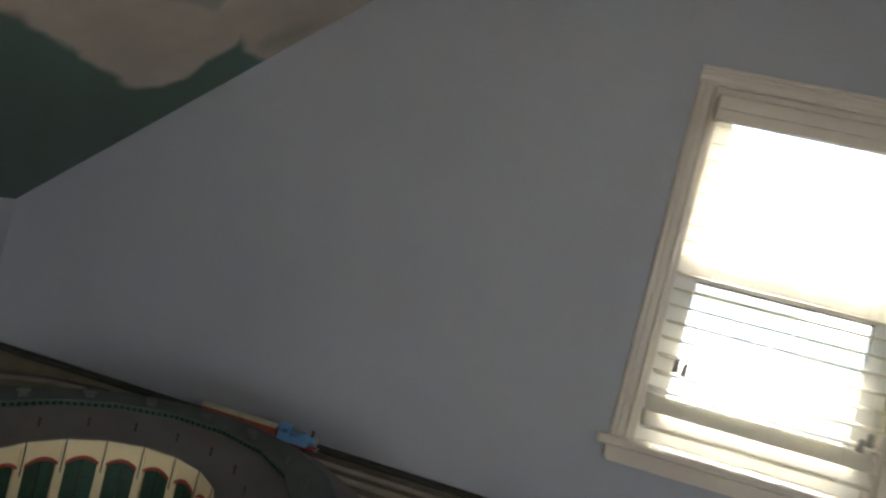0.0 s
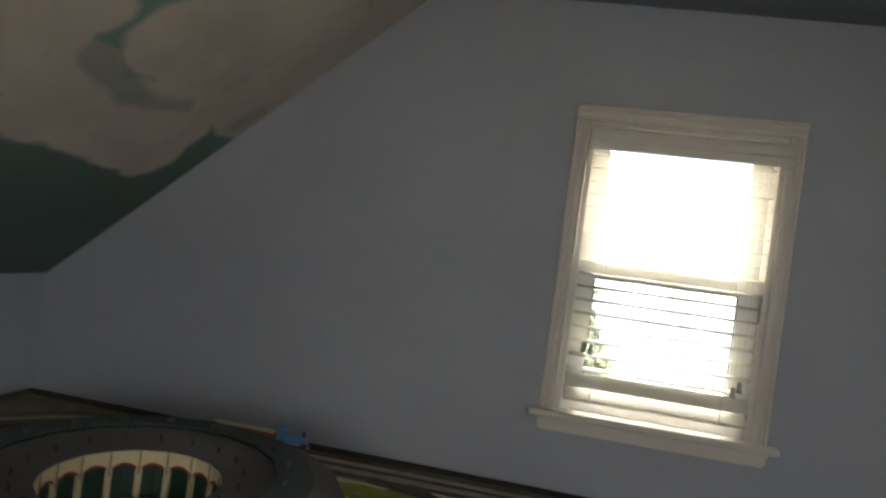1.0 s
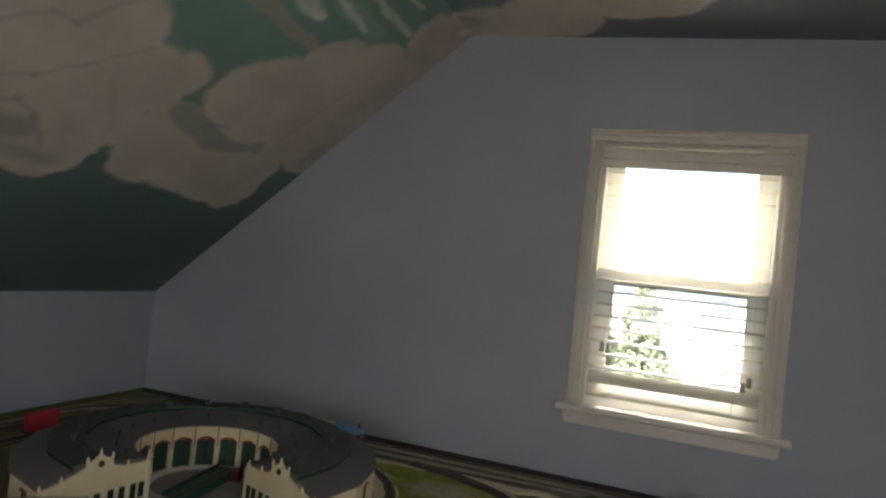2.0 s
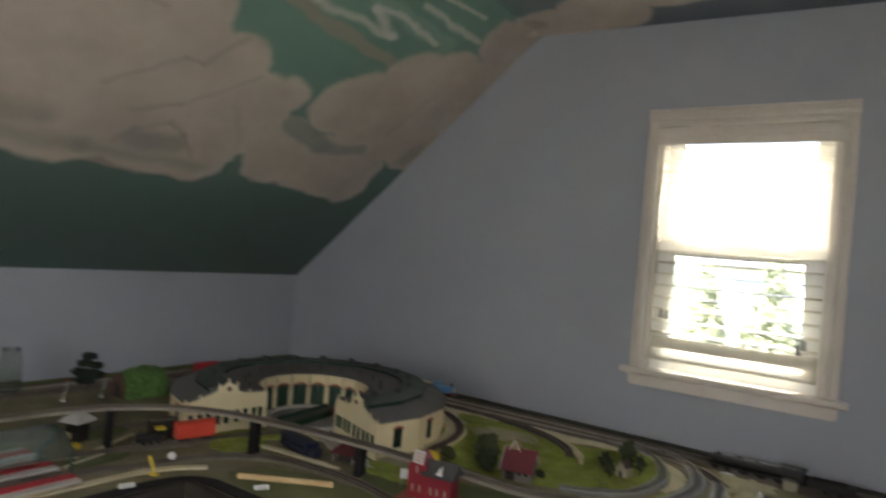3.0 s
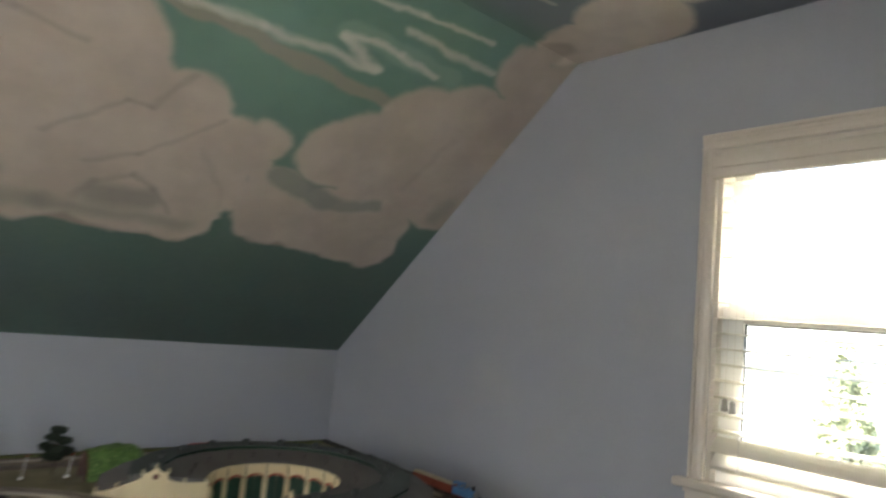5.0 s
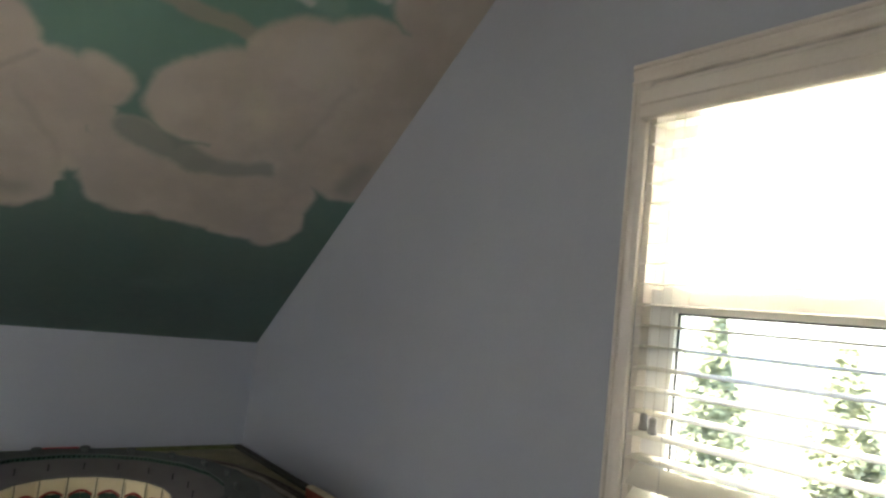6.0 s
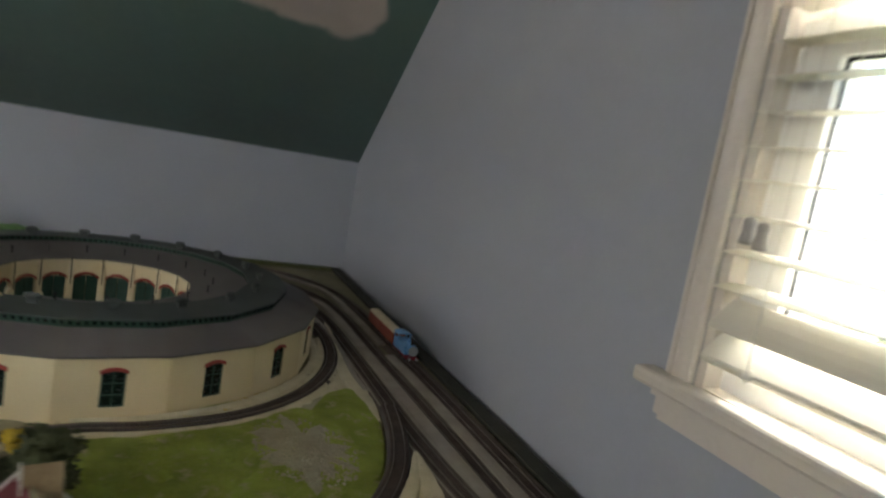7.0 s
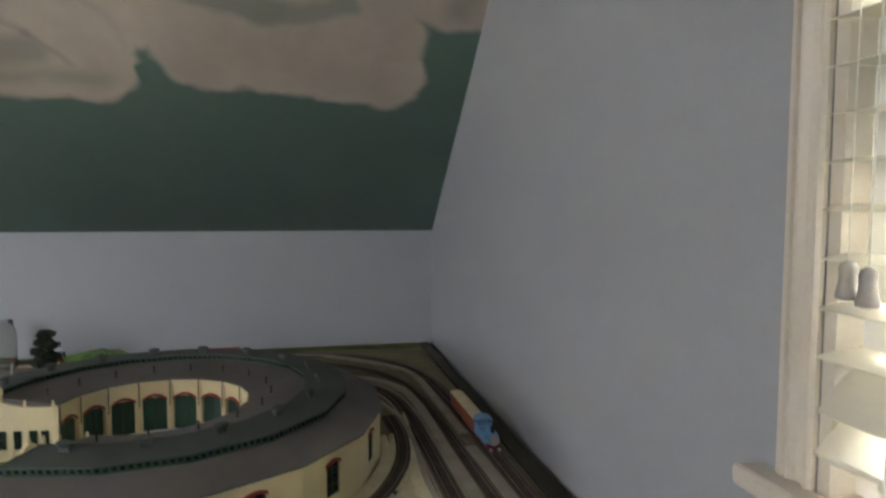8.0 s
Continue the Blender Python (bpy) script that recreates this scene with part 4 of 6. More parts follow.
# ---- tracks ----
def track(pts, bed, label, z=G, closed=False, shoulder=0.030, bed_height=0.005, group="railway tracks", tie="tie", rim=None):
    metal = M["rail_bright"] if tie == "tie_grey" else M["rail"]
    line = [Vector((p.x, p.y, p.z + z)) for p in smooth_line(pts, 0.012, closed)]
    t = thing("railway_track", pose(0, 0, 0), label, "railway track", group)
    bm = bmesh.new()
    w = shoulder
    ribbon(bm, line, [(-w, 0), (-w + 0.007, bed_height), (w - 0.007, bed_height), (w, 0)], closed)
    part("roadbed", bm, bed, t)
    if rim:
        for g in (-w + 0.0075, w - 0.0105):
            bm = bmesh.new()
            ribbon(bm, line, [(g, bed_height - 0.0005), (g, bed_height + 0.0016), (g + 0.003, bed_height + 0.0016), (g + 0.003, bed_height - 0.0005)], closed)
            part("roadbed_edge", bm, rim, t, "pale roadbed edge")
    left = 0.004
    verts, faces = [], []
    n = len(line)
    for i in range(n if closed else n - 1):
        a, b = line[i], line[(i + 1) % n]
        d = b - a
        ln = d.length
        while left < ln:
            p, u = a + d * (left / ln), d / ln
            v = Vector((u.y, -u.x, 0)).normalized()
            base = len(verts)
            for h in (bed_height - 0.0005, bed_height + 0.0016):
                for q, r in ((-0.0145, -0.0013), (0.0145, -0.0013), (0.0145, 0.0013), (-0.0145, 0.0013)):
                    verts.append(p + v * q + u * r + Vector((0, 0, h)))
            for f in ((4, 5, 6, 7), (0, 1, 5, 4), (1, 2, 6, 5), (2, 3, 7, 6), (3, 0, 4, 7)):
                faces.append([base + k for k in f])
            left += 0.0068
        left -= ln
    me = bpy.data.meshes.new("sleeper_bed")
    me.from_pydata([tuple(v) for v in verts], [], faces)
    me.materials.append(M[tie])
    o = new("sleeper_bed", me)
    o.parent = t
    tagged(o, "dark brown sleepers", kind="stuff")
    for g in (-0.0086, 0.0086):
        bm = bmesh.new()
        h = bed_height + 0.0016
        ribbon(bm, line, [(g - 0.0006, h), (g - 0.0006, h + 0.0022), (g + 0.0006, h + 0.0022), (g + 0.0006, h)], closed)
        part("rail", bm, metal, t)
    return line


BR, GR, RD = M["ballast_brown"], M["ballast"], M["road"]
track([(2.18, 1.700), (1.2, 1.700), (0.6, 1.698), (0.0, 1.695), (-0.36, 1.690), (-0.70, 1.682), (-0.95, 1.655), (-1.12, 1.585), (-1.24, 1.455), (-1.292, 1.28), (-1.305, 1.0), (-1.305, 0.4), (-1.30, -1.58)],
      BR, "outermost brown-ballasted track along both walls")
track([(2.18, 1.640), (1.2, 1.638), (0.4, 1.636), (0.0, 1.632), (-0.40, 1.622), (-0.70, 1.615), (-0.90, 1.580), (-1.05, 1.495), (-1.16, 1.35), (-1.215, 1.15), (-1.225, 0.9), (-1.22, 0.4), (-1.20, -1.58)],
      BR, "second brown-ballasted track along both walls")
track([(0.735, 1.452), (0.705, 1.500), (0.66, 1.545), (0.55, 1.60), (0.38, 1.603), (0.28, 1.590), (0.18, 1.579), (0.0, 1.569), (-0.20, 1.568), (-0.42, 1.566), (-0.62, 1.560), (-0.78, 1.535), (-0.90, 1.470), (-0.985, 1.37), (-1.06, 1.26), (-1.102, 1.15), (-1.115, 1.02), (-1.117, 0.93)],
      BR, "third track running into the loop", rim=M["ballast"])
def strip(pts, label, half, mat=None):
    bm = bmesh.new()
    line = [Vector((p.x, p.y, G)) for p in smooth_line(pts, 0.015)]
    ribbon(bm, line, [(-half - 0.003, 0.002), (-half, 0.0068), (0.0, 0.0076), (half, 0.0068), (half + 0.003, 0.002)])
    tagged(part("ballast_strip", bm, mat or GR), label, "ballast", kind="structure")


strip([(-1.29, 0.3), (-1.292, 1.10), (-1.275, 1.324), (-1.222, 1.433), (-1.062, 1.590), (-0.924, 1.638), (-0.712, 1.650), (-0.457, 1.660)], "grey ballast strip between the wall tracks", 0.0095)
strip([(-0.38, 1.655), (-0.20, 1.662), (0.1, 1.667), (0.45, 1.669)], "grey ballast strip between the wall tracks", 0.0115)
strip([(-0.975, 1.45), (-0.935, 1.510), (-0.855, 1.567), (-0.737, 1.594), (-0.496, 1.603), (-0.25, 1.605), (0.10, 1.612), (0.40, 1.624)], "grey ballast strip between the inner tracks", 0.0115)
strip([(-0.72, 1.505), (-0.58, 1.540), (-0.40, 1.541), (-0.24, 1.534), (-0.16, 1.537)], "grey ballast strip beside the roundhouse track", 0.007)
track([(0.372, 1.262, -0.013), (0.352, 1.305, -0.008), (0.330, 1.355, -0.004), (0.300, 1.400, -0.001), (0.245, 1.450, 0.0), (0.18, 1.490, 0.0), (0.11, 1.519, 0.0), (0.02, 1.543, 0.0), (-0.08, 1.560, 0.0)], M["bed_dark"], "short dark spur curving into the grass", z=G + 0.006, shoulder=0.019)
track([(0.76, 0.50), (0.768, 0.80), (0.768, 1.05), (0.766, 1.20), (0.757, 1.33), (0.744, 1.42), (0.728, 1.468)], RD, "pale grey track running past the loop to the table edge", shoulder=0.023, tie="tie_grey", rim=M["concrete"])
# the line that hugs the roundhouse
track([(0.16, 0.935), (0.06, 0.965), (0.020, 1.06), (0.010, 1.16), (-0.025, 1.275), (-0.095, 1.375), (-0.20, 1.455), (-0.33, 1.505), (-0.47, 1.522), (-0.60, 1.515)],
      M["bed_dark"], "dark track curving tightly round the roundhouse", z=G + 0.004, shoulder=0.019)
# loops at the barn
track([(0.36, 1.612), (0.44, 1.615), (0.52, 1.560), (0.575, 1.46), (0.600, 1.34), (0.575, 1.20), (0.50, 1.12), (0.42, 1.08)], RD, "inner grey loop track round the small mill", shoulder=0.024, tie="tie_grey", rim=M["concrete"])
track([(0.43, 1.655), (0.53, 1.655), (0.62, 1.575), (0.675, 1.46), (0.690, 1.34), (0.660, 1.20), (0.60, 1.105), (0.50, 1.035)], RD, "outer grey loop track round the small mill", shoulder=0.026, tie="tie_grey", rim=M["concrete"])
track([(2.18, 1.44), (1.6, 1.475), (1.25, 1.52), (1.02, 1.545), (0.92, 1.46), (0.860, 1.34), (0.846, 1.20), (0.842, 0.95), (0.86, 0.50)], M["ballast_front"], "brown-grey track leaving past the steam engine", shoulder=0.022, tie="tie_grey", rim=M["sand_dull"])
track([(2.18, 1.590), (1.6, 1.596), (1.2, 1.602), (0.9, 1.606), (0.74, 1.610)], BR, "brown-ballasted siding along the wall")
# front of the table
track([(-0.445, -1.58), (-0.445, -0.4), (-0.445, 0.15), (-0.425, 0.27), (-0.388, 0.37), (-0.362, 0.48), (-0.312, 0.60), (-0.225, 0.672), (-0.086, 0.706), (0.02, 0.712), (0.098, 0.703), (0.213, 0.675), (0.45, 0.60), (0.80, 0.54), (2.18, 0.53)],
      M["ballast_front"], "brown-grey front track curving along the table edge", shoulder=0.026)
track([(-0.572, -1.58), (-0.572, -0.2), (-0.570, 0.20), (-0.545, 0.32), (-0.512, 0.44), (-0.482, 0.53), (-0.467, 0.60), (-0.449, 0.69), (-0.405, 0.79), (-0.37, 0.88)], M["ballast_front"], "brown-grey lead track to the turntable", shoulder=0.022)
track([(-0.76, -1.58), (-0.76, -0.2), (-0.755, 0.25), (-0.745, 0.40), (-0.725, 0.50), (-0.690, 0.60)], M["ballast_front"], "brown-grey yard track beside the cabin", shoulder=0.022)
part_strip = thing("paved_strip", pose(0, 0, 0), "pale grey concrete strip beside the front track", "kerb")
bm = bmesh.new()
ribbon(bm, [Vector((p.x, p.y, G)) for p in smooth_line([(-0.350, -1.2), (-0.350, 0.10), (-0.349, 0.22), (-0.341, 0.368), (-0.315, 0.450), (-0.272, 0.510)], 0.02)], [(-0.011, 0), (-0.011, 0.004), (0.011, 0.004), (0.011, 0)])
part("strip", bm, M["sand"], part_strip)
bm = bmesh.new()
ribbon(bm, [Vector((p.x, p.y, G)) for p in smooth_line([(-0.262, -1.58), (-0.262, 0.0), (-0.262, 0.30), (-0.256, 0.375), (-0.238, 0.425), (-0.20, 0.452), (-0.13, 0.460), (0.3, 0.462), (2.1, 0.462)], 0.02)], [(-0.019, 0), (-0.018, 0.003), (0.018, 0.003), (0.019, 0)])
tagged(part("black_road", bm, M["pier"]), "black road strip along the table edge", "road", kind="structure")


# ---- the roundhouse ----
RC, RZ = (-0.452, 1.034), 0.991
N_BAY, A0, A1 = 14, -20.5, 262.0
DA = (A1 - A0) / N_BAY
R_OUT, R_MON_O, R_MON_I, R_IN = 0.440, 0.372, 0.296, 0.186


def spot(a, r, z=0.0):
    return Vector((r * math.cos(radians(a)), r * math.sin(radians(a)), z))


def bay_pose(k, r, z=0.0):
    """The middle of a bay's straight wall at corner radius r: x along the wall, y outwards."""
    a = A0 + (k + 0.5) * DA
    return Matrix.Translation(spot(a, r * math.cos(radians(DA / 2)), z)) @ pose(0, 0, 0, 0, 0, a - 90)


def arch(w, z0, z1, rise, n=6):
    """The outline of an opening with a flat-arched head."""
    return [(-w / 2, z0), (w / 2, z0)] + [(w / 2 - w * k / n, z1 - rise * (2 * k / n - 1) ** 2) for k in range(n + 1)]


def pierced(bm, half, height, w, z0, z1, rise, y0, y1):
    """A wall piece with an arched opening through it."""
    if z0 > 0:
        box(bm, -half, half, y0, y1, 0, z0)
    box(bm, -half, -w / 2, y0, y1, z0, height), box(bm, w / 2, half, y0, y1, z0, height)
    head = [(-w / 2 + w * k / 6, z1 - rise * (2 * k / 6 - 1) ** 2) for k in range(7)]
    prism(bm, [(w / 2, height), (-w / 2, height)] + head, y0, y1, "y")
    bmesh.ops.remove_doubles(bm, verts=bm.verts, dist=0.00001)


def roundhouse():
    h = thing("roundhouse", pose(RC[0], RC[1], RZ), "cream model roundhouse with grey ring roof, green doors and curved gables", "model building")
    half_o, half_i = R_OUT * math.sin(radians(DA / 2)), R_IN * math.sin(radians(DA / 2))
    H, HI = 0.110, 0.122
    first = {}

    def bay(key, mesh, mat, parent, at, label=""):
        first[key] = again(first[key], parent, at) if key in first else part(key.split(":")[0], mesh(), mat, parent, label, at=at)
        return first[key]

    def outer():
        bm = bmesh.new()
        pierced(bm, half_o, H, 0.034, 0.032, 0.089, 0.005, -0.006, 0.0)
        return bm

    def plinth():
        return cube(-half_o, half_o, 0.0005, 0.003, -0.002, 0.006)

    def cornice():
        return cube(-half_i - 0.001, half_i + 0.001, -0.008, -0.0051, HI - 0.007, HI)

    def inner():
        bm = bmesh.new()
        pierced(bm, half_i, HI, 0.049, 0.0, 0.089, 0.011, -0.005, 0.001)
        return bm

    def frame_win():
        bm = bmesh.new()
        for q in ((-0.017, -0.0145, 0.032, 0.086), (0.0145, 0.017, 0.032, 0.086), (-0.0145, 0.0145, 0.032, 0.0345), (-0.001, 0.001, 0.0345, 0.088), (-0.0145, 0.0145, 0.050, 0.0515), (-0.0145, 0.0145, 0.068, 0.0695)):
            box(bm, q[0], q[1], -0.004, -0.0025, q[2], q[3])
        return bm

    def lintel(w, z1, rise, depth):
        def made():
            bm = bmesh.new()
            up = [(w / 2 - w * k / 6, z1 + 0.0058 - rise * (2 * k / 6 - 1) ** 2) for k in range(7)]
            dn = [(-w / 2 + w * k / 6, z1 - rise * (2 * k / 6 - 1) ** 2) for k in range(7)]
            prism(bm, up + dn, *depth, "y")
            return bm
        return made

    def pane(w, z0, z1, rise, y):
        def made():
            bm = bmesh.new()
            prism(bm, arch(w, z0, z1, rise), y, y + 0.001, "y")
            return bm
        return made

    def leaf():
        bm = bmesh.new()
        xs, zs = (0.0006, 0.0028, 0.0115, 0.0130, 0.0217, 0.0240), (0.001, 0.006, 0.028, 0.032, 0.054, 0.058, 0.078, 0.084)
        grid = [[bm.verts.new((x, 0.0, z)) for x in xs] for z in zs]
        cells = {(i, j): bm.faces.new((grid[j][i], grid[j][i + 1], grid[j + 1][i + 1], grid[j + 1][i])) for i in range(5) for j in range(7)}
        panels = [f for (i, j), f in cells.items() if i in (1, 3) and j in (1, 3, 5)]
        for f in panels:
            made = bmesh.ops.extrude_face_region(bm, geom=[f])
            bmesh.ops.translate(bm, vec=(0, -0.0010, 0), verts=[v for v in made["geom"] if isinstance(v, bmesh.types.BMVert)])
        bmesh.ops.delete(bm, geom=[f for f in panels if f.is_valid], context="FACES_ONLY")
        edges = [e for e in bm.edges if e.is_boundary]
        made = bmesh.ops.extrude_edge_only(bm, edges=edges)
        bmesh.ops.translate(bm, vec=(0, 0.0014, 0), verts=[v for v in made["geom"] if isinstance(v, bmesh.types.BMVert)])
        return bm

    def pillar():
        bm = bmesh.new()
        prism(bm, [(-0.0140, 0.0), (-0.0030, 0.0), (-0.0030, 0.114), (-0.0078, 0.114), (-0.0085, 0.100), (-0.0080, 0.034), (-0.0115, 0.015)], -0.0050, 0.0050, "x")
        return bm

    def spout():
        bm = bmesh.new()
        tube(bm, [(0.0, -0.0094, 0.066), (0.0, -0.0094, 0.112), (0.0, -0.0080, 0.124)], 0.0011, 6)
        return bm
    for k in range(N_BAY):
        at = bay_pose(k, R_OUT)
        w = bay("wall_panel", outer, M["cream"], h, at)
        bay("plinth", plinth, M["cream_lit"], h, at)
        win = bay("window", frame_win, M["green"], h, at, "dark green window frame with a red arch")
        bay("pane", pane(0.034, 0.033, 0.089, 0.005, -0.0045), M["pane"], win, pose(0, 0, 0))
        bay("arch", lintel(0.038, 0.089, 0.005, (-0.001, 0.0022)), M["brick_red"], win, pose(0, 0, 0))
        at = bay_pose(k, R_IN)
        bay("inner_wall_panel", inner, M["cream"], h, at)
        bay("cornice", cornice, M["cream_lit"], h, at)
        d = bay("door", leaf, M["green"], h, at, "dark green double stall door")
        bay("door_leaf", leaf, M["green"], d, pose(0, 0, 0) @ Matrix.Diagonal((-1, 1, 1, 1)))
        bay("door_arch", lintel(0.051, 0.0885, 0.011, (-0.0065, -0.0045)), M["brick_red"], d, pose(0, 0, 0), "red arch")
    for k in range(N_BAY + 1):
        a = A0 + k * DA
        post = bay("pillar", pillar, M["cream_lit"], h, Matrix.Translation(spot(a, R_IN)) @ pose(0, 0, 0, 0, 0, a - 90))
        bay("downspout", spout, M["black"], post, pose(0, 0, 0), "thin dark downspout")

    def band(r0, z0, r1, z1, t=0.0025):
        bm = bmesh.new()
        rows = []
        for k in range(N_BAY + 1):
            a = A0 + k * DA
            rows.append([bm.verts.new(spot(a, *q)) for q in ((r0, z0), (r1, z1), (r1, z1 - t), (r0, z0 - t))])
        for a, b in zip(rows, rows[1:]):
            for i in range(4):
                bm.faces.new((a[i], a[(i + 1) % 4], b[(i + 1) % 4], b[i]))
        bm.faces.new(rows[0]), bm.faces.new(rows[-1][::-1])
        return bm
    part("outer_roof", band(R_OUT + 0.006, 0.1125, R_MON_O - 0.001, 0.1345), M["roof"], h, "grey slate outer roof ring")
    part("inner_roof", band(R_MON_I + 0.001, 0.1400, R_IN - 0.006, 0.1245), M["roof"], h, "grey slate inner roof ring")
    part("monitor_roof", band(R_MON_O + 0.003, 0.1480, R_MON_I - 0.003, 0.1520), M["roof_green"], h, "weathered green clerestory roof ring")
    part("monitor_wall", band(R_MON_O, 0.1460, R_MON_O - 0.003, 0.1460, 0.0165), M["green"], h, "green clerestory wall")
    part("monitor_wall", band(R_MON_I + 0.003, 0.1500, R_MON_I, 0.1500, 0.0165), M["green"], h, "green clerestory wall")
    # clerestory lights, too small to count
    for r, sg, zz in ((R_MON_O, 1, 0.1408), (R_MON_I, -1, 0.1448)):
        bm = bmesh.new()
        for k in range(N_BAY):
            hw = r * math.sin(radians(DA / 2))
            n = max(6, int(hw * 2 / 0.0105))
            for j in range(n):
                x = -hw + (j + 0.5) * 2 * hw / n
                box(bm, x - 0.0030, x + 0.0030, -0.0006, 0.0008 * sg + 0.0004 * sg, zz - 0.0028, zz + 0.0028, bay_pose(k, r))
        tagged(part("clerestory_band", bm, M["pane"], h), "row of small dark clerestory panes", kind="stuff")
    # roof vents on the monitor and smoke jacks on the inner roof

    def vent():
        bm = bmesh.new()
        blob(bm, (0, 0, 0.0088), 0.0135, (1.0, 0.56, 0.44), 0.0, 2)
        box(bm, -0.0080, 0.0080, -0.0036, 0.0036, -0.004, 0.0070)
        return bm

    def jack():
        bm = bmesh.new()
        lathe(bm, [(0.0020, -0.004), (0.0016, 0.009), (0.0028, 0.0095), (0.0028, 0.0115), (0.0008, 0.013)], 8)
        return bm
    for k in range(N_BAY):
        bay("roof_vent", vent, M["roof_green"], h, bay_pose(k, 0.320, 0.1530))
        bay("smoke_jack", jack, M["black"], h, bay_pose(k, 0.225, 0.1330))
    # curved gable ends

    def gable():
        bm = bmesh.new()
        steps = [(0.184, 0), (0.446, 0), (0.446, 0.110), (0.425, 0.112), (0.395, 0.119), (0.362, 0.130), (0.345, 0.137), (0.340, 0.149), (0.326, 0.151),
                 (0.320, 0.157), (0.312, 0.161), (0.304, 0.157), (0.298, 0.151), (0.284, 0.149), (0.279, 0.131), (0.262, 0.126), (0.240, 0.122), (0.184, 0.121)]
        prism(bm, steps, -0.004, 0.004, "y")
        for r, z in ((0.443, 0.110), (0.398, 0.119), (0.342, 0.148), (0.312, 0.160), (0.282, 0.148), (0.240, 0.122), (0.188, 0.121)):
            lathe(bm, [(0.0030, -0.002), (0.0030, 0.006), (0.0018, 0.007), (0.0026, 0.010), (0.0008, 0.013)], 8, pose(r, 0, z))
        return bm

    def g_win():
        bm = bmesh.new()
        for q in ((-0.0068, -0.0056, 0.0, 0.036), (0.0056, 0.0068, 0.0, 0.036), (-0.0056, 0.0056, 0.0, 0.0012), (-0.0056, 0.0056, 0.0348, 0.036), (-0.0004, 0.0004, 0.0012, 0.0348), (-0.0056, 0.0056, 0.018, 0.0188)):
            box(bm, q[0], q[1], -0.0062, -0.0040, q[2], q[3])
        return bm

    def g_pane():
        return cube(-0.0060, 0.0060, -0.0048, -0.0041, 0.0006, 0.0354)

    def rose():
        bm = bmesh.new()
        lathe(bm, [(0.0072, 0.0), (0.0072, 0.0016), (0.0058, 0.0018)], 16, pose(0, -0.0042, 0, 90))
        return bm
    for a, mirror in ((A0 - 0.3, 1), (A1 + 0.3, -1)):
        base = pose(0, 0, 0, 0, 0, a) @ Matrix.Diagonal((1, mirror, 1, 1))
        g = bay("gable_end", gable, M["cream_lit"], h, base, "cream curved gable with small finials")
        for r in (0.202, 0.224, 0.253, 0.281, 0.3145, 0.342, 0.372, 0.398, 0.426):
            bay("gable_window", g_win, M["green"], g, pose(r, 0, 0.040))
            # the panes sit in the same wall, just behind their bars
            bay("gable_pane", g_pane, M["pane"], g, pose(r, 0, 0.040))
        bay("round_window", rose, M["maroon"], g, pose(0.312, 0, 0.141), "round dark red gable window")
    # walls that close the ring behind the gables
    for a, d in ((A0, 0.6), (A1, -0.6)):
        bm = bmesh.new()
        prism(bm, [(R_IN, 0.0), (R_OUT - 0.004, 0.0), (R_OUT - 0.004, 0.1115), (R_MON_O, 0.1325), (R_MON_O, 0.1445), (R_MON_I, 0.1485), (R_MON_I, 0.1385), (R_IN, 0.1240)], -0.002, 0.002, "y")
        part("end_wall", bm, M["roof"], h, "grey end wall behind the gable", at=pose(0, 0, 0, 0, 0, a + d))
    # concrete floor under the stalls
    part("stall_floor", band(R_OUT - 0.008, 0.0035, R_IN - 0.002, 0.0035, 0.003), M["road"], h, "grey stall floor")


roundhouse()


def turntable():
    t = thing("turntable", pose(RC[0], RC[1], G), "model turntable with dark green deck bridge in a round grassy pit", "turntable")
    bm = bmesh.new()
    lathe(bm, [(0.133, 0.0), (0.133, 0.0035), (0.02, 0.0035)], 48)
    part("pit_floor", bm, M["road"], t, "grey pit floor")
    bm = bmesh.new()
    for a in range(48):
        c = [spot(a * 7.5, 0.134), spot(a * 7.5 + 7.5, 0.134), spot(a * 7.5 + 7.5, 0.148), spot(a * 7.5, 0.148)]
        prism(bm, [(v.x, v.y) for v in c], 0.0, 0.011)
    bmesh.ops.remove_doubles(bm, verts=bm.verts, dist=0.0002)
    part("rim", bm, M["concrete"], t, "pale grey pit rim")
    b = part("bridge", cube(-0.131, 0.131, -0.034, 0.034, 0.006, 0.014, 0.001), M["green"], t, "dark green bridge deck", at=pose(0, 0, 0, 0, 0, 98))
    for y in (-0.0355, 0.0355):
        part("girder", cube(-0.129, 0.129, y - 0.0014, y + 0.0014, 0.0045, 0.021, 0.0005), M["green"], b, "dark green side girder")
    for y in (-0.0086, 0.0086):
        part("bridge_rail", cube(-0.131, 0.131, y - 0.0007, y + 0.0007, 0.014, 0.0165), M["rail"], b)
    for y in (-0.0355, 0.0355):
        part("handrail", cube(-0.129, 0.129, y - 0.0005, y + 0.0005, 0.0215, 0.0227), M["black"], b)
    part("control_cabin", cube(0.060, 0.088, -0.060, -0.0375, 0.0038, 0.034, 0.001), M["maroon"], b, "small dark red control cabin")


turntable()


